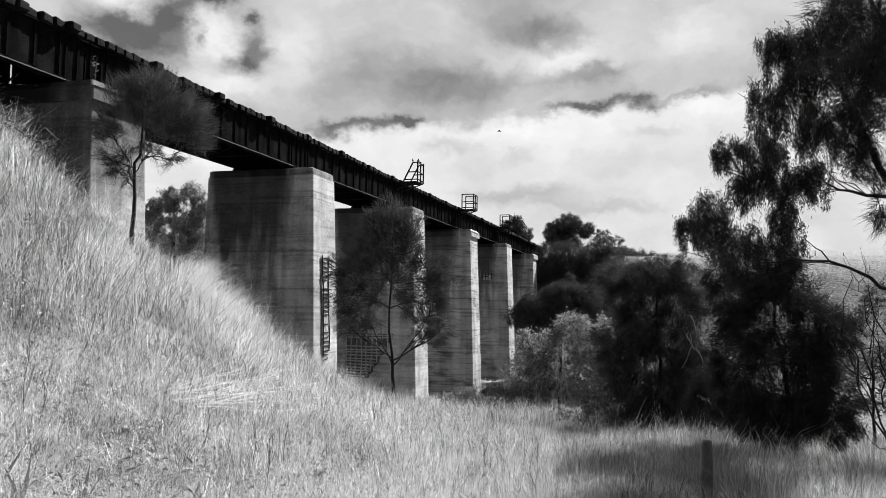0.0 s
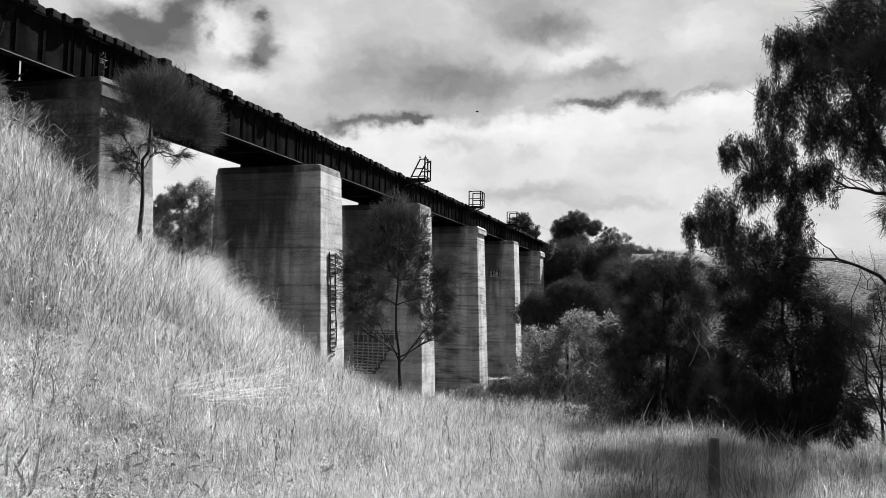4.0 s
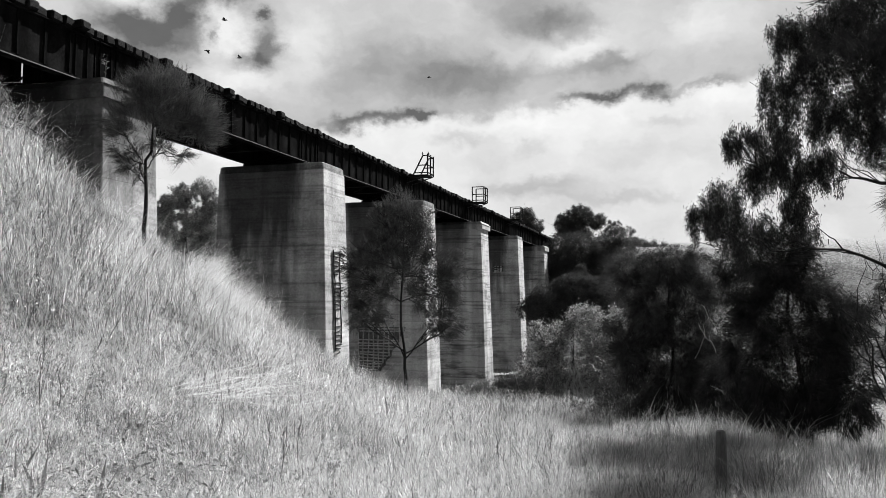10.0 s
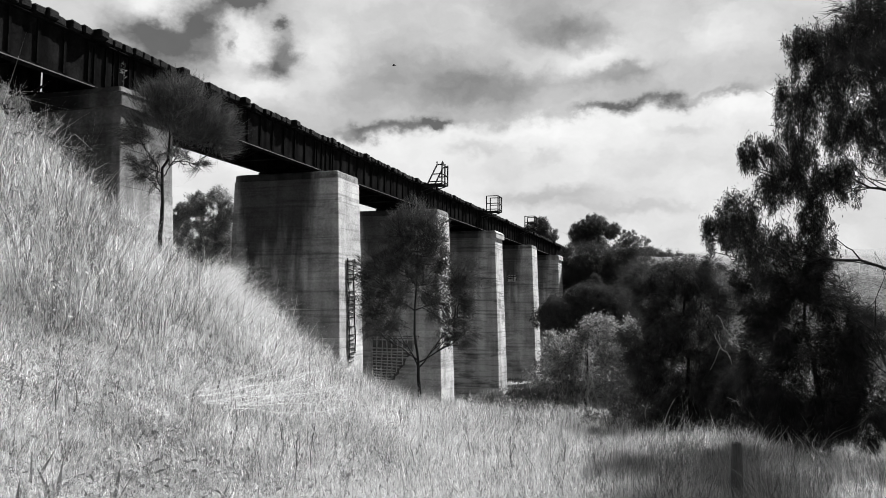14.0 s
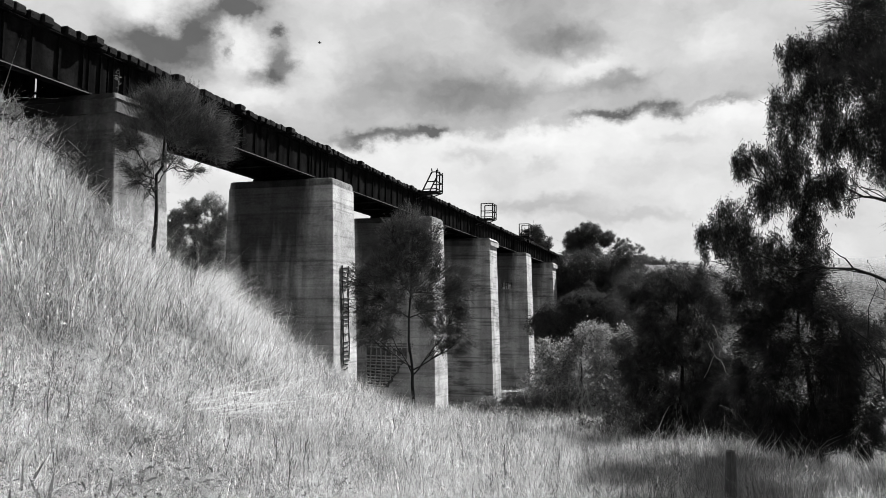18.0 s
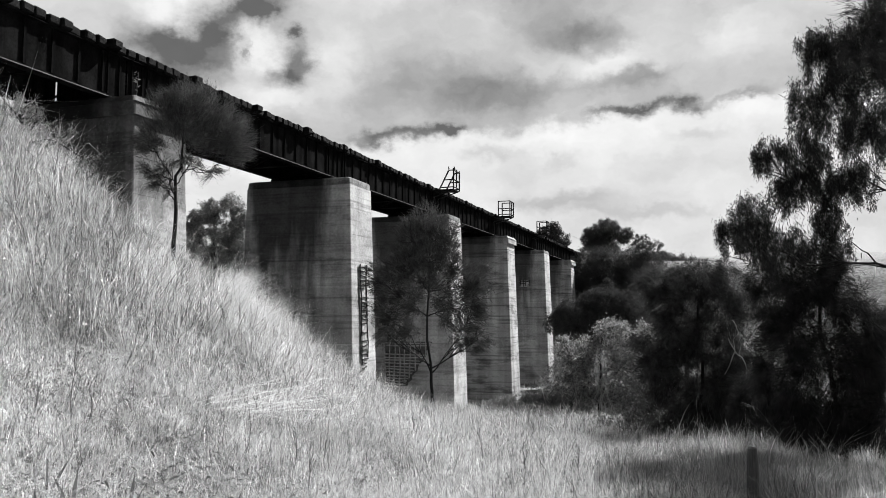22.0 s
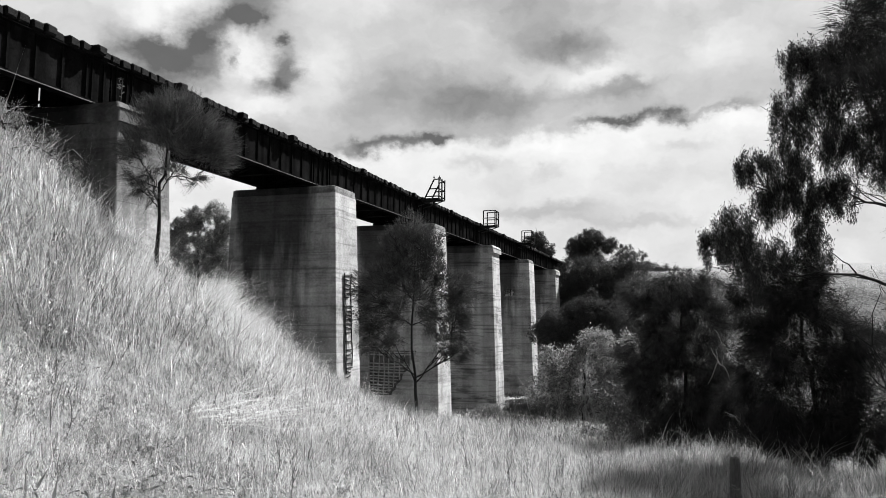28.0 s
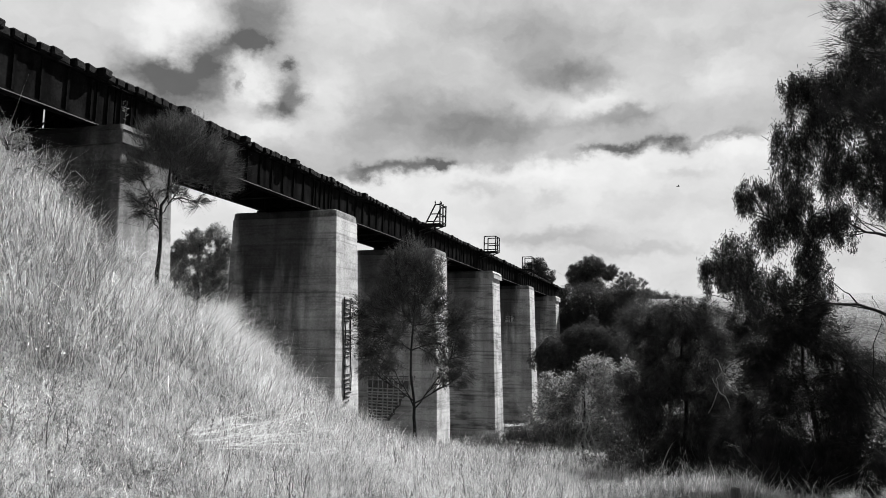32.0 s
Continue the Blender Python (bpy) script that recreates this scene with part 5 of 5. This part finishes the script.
        part("shaft", mesh_of("shaft", *tube_arrays([(0, 0, -0.3), (0, 0, h)], [0.22, 0.18], 6)), M_BARK, pole)


def build_post():
    x, y = 0.30, 11.87
    z = float(ground_z(x, y))
    p = thing("fence_post", "weathered grey split-timber fence post standing in the grass", "post", pose(x, y, z, 2, 1, 20))
    rng = np.random.default_rng(2)
    pts = [(0.015 * math.sin(3 * t), 0, -0.2 + t * 1.27) for t in np.linspace(0, 1, 6)]
    v, f = tube_arrays(pts, [0.082, 0.08, 0.08, 0.078, 0.075, 0.066], 7)
    v += rng.normal(0, 0.006, v.shape)
    cap = np.array([[(len(v) - 7 + a), (len(v) - 7 + (a + 1) % 7), (len(v) - 7 + (a + 2) % 7), (len(v) - 7 + (a + 3) % 7)] for a in (0, 3)])
    part("shaft", mesh_of("shaft", v, np.concatenate([f, cap])), M_POST, p)


# ---------- sky ----------
def build_sky():
    """A piece of the cloudy sky far behind the place; az and el in degrees are its texture coordinates."""
    az, el = np.radians(np.linspace(-72, 26, 50)), np.radians(np.linspace(-4, 33, 20))
    a, e = np.meshgrid(az, el, indexing="ij")
    R = 2300.0
    v = np.stack([R * np.cos(e) * np.sin(a), R * np.cos(e) * np.cos(a), R * np.sin(e)], -1).reshape(-1, 3)
    i, j = np.meshgrid(np.arange(len(az) - 1), np.arange(len(el) - 1), indexing="ij")
    k = len(el)
    f = np.stack([i * k + j, i * k + j + 1, (i + 1) * k + j + 1, (i + 1) * k + j], -1).reshape(-1, 4)
    me = mesh_of("cloud_sky", v, f, True)
    uv = np.degrees(np.stack([a, e], -1).reshape(-1, 2))
    me.uv_layers.new(name="az_el").data.foreach_set("uv", uv[f.ravel()].astype(np.float32).ravel())
    m = bpy.data.materials.new("cloudy_sky")
    m.use_nodes = True
    n, l = m.node_tree.nodes, m.node_tree.links
    n.clear()
    tc = n.new("ShaderNodeUVMap")
    tc.uv_map = "az_el"

    def noise_at(vec, scale, detail, rough, stretch=(1, 1.6, 1)):
        mp = n.new("ShaderNodeMapping")
        mp.inputs["Scale"].default_value = stretch
        q = n.new("ShaderNodeTexNoise")
        q.inputs["Scale"].default_value, q.inputs["Detail"].default_value, q.inputs["Roughness"].default_value = scale, detail, rough
        l.new(vec, mp.inputs[0])
        l.new(mp.outputs[0], q.inputs["Vector"])
        return q

    def calc(op, x, y, z=0.0):
        q = n.new("ShaderNodeMath")
        q.operation = op
        for s, val in enumerate((x, y, z)):
            if isinstance(val, (int, float)):
                q.inputs[s].default_value = val
            else:
                l.new(val, q.inputs[s])
        return q.outputs[0]

    warp = noise_at(tc.outputs[0], 0.34, 9, 0.62, (1, 1.25, 1))
    sub = n.new("ShaderNodeVectorMath")
    sub.operation = "SUBTRACT"
    sub.inputs[1].default_value = (0.5, 0.5, 0.5)
    l.new(warp.outputs["Color"], sub.inputs[0])
    mad = n.new("ShaderNodeVectorMath")
    mad.operation = "MULTIPLY_ADD"
    mad.inputs[1].default_value = (4.6, 3.4, 0)
    l.new(sub.outputs[0], mad.inputs[0])
    l.new(tc.outputs[0], mad.inputs[2])
    total = calc("MULTIPLY_ADD", noise_at(mad.outputs[0], 0.13, 9, 0.56).outputs[0], 0.62, 0.445)
    # a long bank of bright cloud tops with a crisp upper edge that climbs gently to the right
    axes = n.new("ShaderNodeSeparateXYZ")
    l.new(mad.outputs[0], axes.inputs[0])
    height = calc("SUBTRACT", axes.outputs[1], calc("MULTIPLY_ADD", axes.outputs[0], 0.088, 14.5))

    def step(v, lo, hi, a, b):
        q = n.new("ShaderNodeMapRange")
        q.interpolation_type = "SMOOTHSTEP"
        for key, val in (("From Min", lo), ("From Max", hi), ("To Min", a), ("To Max", b)):
            q.inputs[key].default_value = val
        l.new(v, q.inputs[0])
        return q.outputs[0]

    top = step(height, -0.5, 0.6, 1.0, 0.0)
    total = calc("ADD", total, calc("MULTIPLY", top, step(height, -3.6, -0.4, 0.055, 0.165)))
    total = calc("SUBTRACT", total, calc("MULTIPLY", step(height, -0.5, 0.7, 0.0, 1.0), step(height, 0.5, 6.0, 0.14, 0.06)))
    for ca, ce, ra, re, turn, weight in CLOUDS:
        mp = n.new("ShaderNodeMapping")
        mp.vector_type = "TEXTURE"
        mp.inputs["Location"].default_value = (ca, ce, 0)
        mp.inputs["Rotation"].default_value = (0, 0, radians(turn))
        mp.inputs["Scale"].default_value = (ra * 1.35, re * 1.35, 1000)
        l.new(mad.outputs[0], mp.inputs[0])
        g = n.new("ShaderNodeTexGradient")
        g.gradient_type = "QUADRATIC_SPHERE"
        l.new(mp.outputs[0], g.inputs[0])
        sm = n.new("ShaderNodeMapRange")
        sm.interpolation_type = "SMOOTHSTEP"
        sm.inputs["From Max"].default_value = 0.75
        l.new(g.outputs["Fac"], sm.inputs[0])
        total = calc("MULTIPLY_ADD", sm.outputs[0], weight, total)
    ramp = n.new("ShaderNodeMapRange")
    ramp.inputs["From Min"].default_value, ramp.inputs["From Max"].default_value = 0.2, 1.05
    ramp.inputs["To Min"].default_value, ramp.inputs["To Max"].default_value = 0.05, 0.372
    l.new(total, ramp.inputs[0])
    em, out = n.new("ShaderNodeEmission"), n.new("ShaderNodeOutputMaterial")
    l.new(calc("MULTIPLY_ADD", noise_at(tc.outputs[0], 0.3, 6, 0.6).outputs[0], 0.018, calc("SUBTRACT", ramp.outputs[0], 0.006)), em.inputs["Color"])
    l.new(em.outputs[0], out.inputs[0])
    me.materials.append(m)
    ob = new("cloud_sky", me)
    return tagged(ob, "grey and white broken clouds drifting across the sky", "sky", kind="structure")


# azimuth, elevation, reach across and up, turn, how much brighter or darker
CLOUDS = [(-36.7, 18.0, 6.8, 3.9, 0, -0.42), (-39.7, 18.2, 4.1, 2.8, 0, -0.24), (-33.0, 20.9, 3.0, 1.3, 0, -0.4), (-35.3, 19.8, 3.7, 1.8, 0, -0.25), (-39.2, 20.1, 2.8, 1.4, 0, 0.25),
          (-37.9, 19.7, 1.8, 1.1, 0, 0.15), (-33.1, 18.5, 2.1, 2.8, 0, 0.36), (-33.3, 18.3, 0.7, 1.0, 0, -0.42), (-30.1, 17.6, 2.1, 2.7, 0, -0.42), (-30.6, 19.6, 1.4, 0.7, 0, -0.4),
          (-31.4, 16.8, 2.2, 1.0, 0, -0.25), (-31.3, 15.1, 4.5, 1.6, 0, 0.2), (-27.1, 18.1, 3.1, 4.5, 0, 0.2), (-20.3, 16.6, 10.2, 4.2, 0, -0.2), (-11.2, 20.1, 6.2, 2.8, 0, -0.24), (-8.0, 19.4, 5.0, 2.0, 0, -0.13),
          (-14.2, 15.9, 6.6, 2.6, 0, -0.26), (-7.3, 17.5, 4.6, 1.5, 8, 0.24), (-5.9, 16.4, 5.3, 1.2, 8, -0.2), (2.1, 18.7, 4.9, 2.8, 0, 0.15), (-22.7, 12.9, 6.2, 0.9, 5, -0.36),
          (-19.4, 13.4, 2.6, 0.8, -5, -0.3), (-7.2, 14.2, 3.8, 0.6, 10, -0.3), (-4.4, 14.4, 3.7, 0.8, 8, -0.34), (-1.9, 14.6, 1.6, 0.9, 0, -0.3), (0.6, 14.5, 4.2, 0.5, 6, -0.26),
          (2.4, 14.9, 1.5, 0.6, 10, -0.16), (-16.1, 11.6, 4.2, 0.9, 0, -0.16), (-11.2, 8.4, 8.3, 1.0, 0, -0.2), (-1.4, 12.5, 3.2, 0.7, 0, -0.12), (-5.7, 7.6, 9.4, 0.7, 0, -0.13),
          (-10.8, 10.8, 2.1, 0.6, 0, -0.1), (-39.3, 22.0, 5.0, 2.5, 0, 0.3), (-32.6, 22.9, 3.9, 3.7, 0, -0.42), (-25.3, 23.0, 7.3, 3.0, 0, 0.1), (-13.6, 22.8, 9.8, 2.3, 0, -0.15)]


# ---------- birds ----------
def build_bird(span):
    bird = thing("bird", "dark bird flying under the clouds", "bird", None, "birds in the sky")
    ts = np.linspace(-1, 1, 9)
    pts = [(0, 0.26 * span * t, 0.01 * span * math.cos(2 * t)) for t in ts]
    part("body", mesh_of("body", *tube_arrays(pts, [0.065 * span * math.sqrt(max(0.02, 1 - t * t)) for t in ts], 8), True), M_BIRD, bird)
    wings = []
    for side in (-1, 1):
        bm = bmesh.new()
        outline = [(0.02, 0.12), (0.22, 0.15), (0.50, 0.02), (0.40, -0.06), (0.20, -0.08), (0.02, -0.10)]
        up = [bm.verts.new((side * x * span, y * span, 0.008 * span)) for x, y in outline]
        dn = [bm.verts.new((side * x * span, y * span, -0.004 * span)) for x, y in outline]
        bm.faces.new(up)
        bm.faces.new(dn[::-1])
        for k in range(len(outline)):
            q = (k + 1) % len(outline)
            bm.faces.new((up[k], dn[k], dn[q], up[q]))
        wings.append((part("wing", bm, M_BIRD, bird), side))
    bm = bmesh.new()
    bmesh.ops.create_cone(bm, segments=3, radius1=0.07 * span, radius2=0.02 * span, depth=0.02 * span, cap_ends=True,
                          matrix=pose(0, -0.26 * span, 0, 0, 0, 30))
    part("tail", bm, M_BIRD, bird)
    return bird, wings


FLIGHTS = [
    [(0, -19.3, 86.9, 21.7), (2, -20.8, 86.5, 22.6), (3, -21.7, 86.2, 23.0), (6, -23.9, 85.3, 24.7), (8, -25.7, 84.9, 25.7), (10, -27.9, 84.1, 26.9), (13, -31.4, 82.6, 28.4), (15, -35.0, 81.2, 30.0), (17, -38.6, 79.9, 31.4), (18, -40.5, 79.1, 32.5), (19, -42.8, 78.2, 33.7), (20, -45.4, 77.1, 35.0), (22, -49.5, 75.0, 39.8), (26, -55.3, 73.1, 45.0), (32, -68.5, 65.7, 56.7)],
    [(0, -32.5, 63.2, 7.7), (6.5, -29.8, 63.6, 11.0), (7.5, -30.8, 63.0, 17.2), (8, -32.2, 62.4, 20.1), (8.5, -33.3, 62.0, 21.7), (9, -35.0, 61.3, 23.2), (9.4, -36.6, 60.7, 24.7), (9.7, -37.8, 60.2, 25.6), (10, -38.8, 59.7, 26.3), (10.3, -39.8, 59.3, 26.9), (10.6, -40.4, 59.0, 27.5), (11, -41.4, 58.5, 28.1), (11.5, -42.7, 57.7, 29.6), (14, -49.1, 55.1, 34.6), (32, -67.4, 46.2, 46.2)],
    [(0, -45.3, 58.8, 15.5), (9, -44.2, 59.0, 16.4), (9.5, -41.9, 59.3, 20.5), (9.7, -40.8, 59.5, 22.0), (10, -40.3, 59.4, 23.6), (10.3, -36.4, 60.5, 25.0), (10.6, -32.2, 61.6, 26.9), (11, -25.4, 63.6, 28.8), (11.5, -18.1, 65.8, 29.3), (12, -11.5, 68.0, 28.7), (12.5, -4.8, 70.4, 26.8), (13, 1.9, 72.8, 25.3), (13.5, 5.3, 74.1, 21.9), (14.5, 9.8, 75.8, 17.5), (17, 11.6, 77.5, 2.0), (32, 11.1, 77.5, 5.2)],
    [(0, 11.2, 81.6, 4.5), (28, 9.5, 82.0, 5.8), (29, 4.4, 79.2, 15.0), (29.5, -5.8, 75.6, 17.8), (30, -17.1, 71.9, 18.1), (30.5, -28.2, 68.1, 20.0), (31, -38.0, 64.4, 23.9), (32, -54.8, 57.0, 35.9)],
    [(0, 10.9, 86.8, 3.5), (28.5, 8.6, 87.0, 5.5), (29, 8.9, 86.1, 13.7), (29.5, -0.3, 83.0, 14.5), (30, -14.8, 78.4, 13.7), (30.5, -25.7, 75.3, 10.6), (31, -36.6, 72.0, 8.5), (32, -39.1, 71.3, 7.0)],
    [(0, -19.6, 109.4, 0.7), (29.5, -20.7, 109.0, 7.4), (30, -19.7, 108.5, 13.9), (30.5, -17.7, 108.8, 16.9), (31, -15.2, 109.3, 19.2), (31.5, -9.6, 110.9, 21.2), (32, -2.9, 112.7, 24.7)],
    [(0, 12.9, 108.5, 1.2), (30, 10.3, 108.7, 4.5), (30.5, 1.1, 104.5, 15.3), (31, -4.6, 102.5, 16.5), (31.5, -6.1, 102.6, 12.7), (32, -10.4, 101.7, 9.1)],
    [(0, -46.1, 60.7, 14.9), (9.3, -44.6, 60.9, 16.3), (9.7, -41.2, 61.5, 21.1), (10, -38.7, 62.1, 23.6), (10.3, -34.4, 63.2, 25.0), (10.6, -30.2, 64.4, 26.2), (11, -24.4, 66.1, 27.6), (11.5, -17.9, 68.1, 28.5), (12, -11.5, 70.2, 28.0), (12.5, -5.6, 72.4, 25.5), (13, 0.3, 74.4, 24.2), (13.5, 4.6, 76.1, 21.0), (14.5, 9.6, 77.9, 16.9), (17, 12.9, 80.1, 1.0), (32, 12.4, 80.1, 4.3)],
]
BIRDS = []


def build_birds():
    for k, rows in enumerate(FLIGHTS):
        BIRDS.append((*build_bird(1.0 if k in (1, 2, 7) else 0.9), rows, k))


def perched_birds():
    """Two small birds sitting on the top rail of the first refuge."""
    y = PIER_Y[2] + 0.75
    for dx, dy, turn in ((0.16, -0.62, 25), (0.50, -0.35, 160)):
        bird = thing("bird", "small dark bird perched on the refuge rail", "bird", pose(X_MID + 2.62 + dx, y + dy, DECK_TOP - 0.23 + 1.28, 0, 0, turn), "birds on the rail")
        ts = np.linspace(-1, 1, 8)
        body = [(0, 0.03 + 0.05 * t, 0.11 + 0.09 * t) for t in ts]
        part("body", mesh_of("body", *tube_arrays(body, [0.052 * math.sqrt(max(0.03, 1 - t * t)) for t in ts], 8), True), M_BIRD, bird)
        bm = bmesh.new()
        bmesh.ops.create_icosphere(bm, subdivisions=2, radius=0.034, matrix=Matrix.Translation((0, 0.085, 0.215)))
        part("head", bm, M_BIRD, bird)
        part("beak", mesh_of("beak", *tube_arrays([(0, 0.11, 0.215), (0, 0.15, 0.208)], [0.009, 0.002], 5)), M_BIRD, bird)
        part("tail", mesh_of("tail", *tube_arrays([(0, -0.01, 0.05), (0, -0.07, -0.09)], [0.022, 0.014], 4)), M_BIRD, bird)
        for side in (-0.02, 0.02):
            part("leg", mesh_of("leg", *tube_arrays([(side, 0.02, 0.06), (side, 0.02, -0.03)], [0.005, 0.005], 4)), M_BIRD, bird)


# ---------- movement ----------
def flight(rows):
    """Poses along a flight path, nose first, banked a little into the turns."""
    out, last = [], None
    for i, (t, *p) in enumerate(rows):
        q, r = rows[max(i - 1, 0)][1:], rows[min(i + 1, len(rows) - 1)][1:]
        yaw = math.degrees(math.atan2(-(r[0] - q[0]), r[1] - q[1]))
        while last is not None and yaw - last > 180:
            yaw -= 360
        while last is not None and last - yaw > 180:
            yaw += 360
        if last is not None:
            yaw = last + max(-80, min(80, yaw - last))
        last = yaw
        out.append((t, pose(*p, 0, 0, yaw)))
    return out


def motions():
    walk(SKY, [(t, pose(0, 0, 0, 0, 0, -0.022 * (t - 13))) for t in (0, 8, 16, 24, 32)])
    for ob, cen, deg, phase in SWAY:
        rows = []
        for k in range(33):
            g = 0.6 + 0.4 * math.sin(0.41 * k + 0.3)
            rows.append((k, pose(*cen, deg * g * math.sin(1.9 * k + phase), deg * g * math.sin(1.53 * k + phase * 1.7), 0)))
        walk(ob, rows)
    for ob, reach, phase in GRASS:
        rows = []
        for k in range(33):
            g = 0.55 + 0.45 * math.sin(0.37 * k + 0.5)
            rows.append((k, pose(reach * g * math.sin(1.7 * k + phase), 0.5 * reach * g * math.sin(1.3 * k + phase * 1.3), 0)))
        walk(ob, rows)
    for bird, wings, rows, k in BIRDS:
        walk(bird, flight(rows))
        beat = [(0, 0.0, 32, 1), (7.0, 7.5, 14.0, 0), (9.0, 9.0, 14.0, 0), (28.5, 28.5, 31.5, 0), (28.5, 28.5, 31.5, 0), (29.5, 29.5, 32, 0), (29.5, 29.5, 32, 0), (9.0, 9.0, 14.0, 0)][k]
        for wing, side in wings:
            if beat[3]:
                keys = [(t, pose(0, 0, 0, 0, -side * (6 + 3 * math.sin(t * 0.9)), 0)) for t in range(0, 33, 2)]
            else:
                n = int((beat[2] - beat[1]) / 0.1)
                keys = [(0.0, pose(0, 0, 0, 0, -side * 20, 0))] if beat[1] > 0 else []
                keys += [(beat[1] + 0.1 * q, pose(0, 0, 0, 0, -side * (10 + 34 * math.sin(2.1 * q + k)), 0)) for q in range(n)]
                keys += [(32.0, pose(0, 0, 0, 0, -side * 20, 0))]
            walk(wing, keys)


build_ground()
build_viaduct()
build_plants()
build_grass()
weeds()
dry_weeds()
build_post()
cap_weed()
ridge_poles()
build_birds()
perched_birds()
SKY = build_sky()
motions()
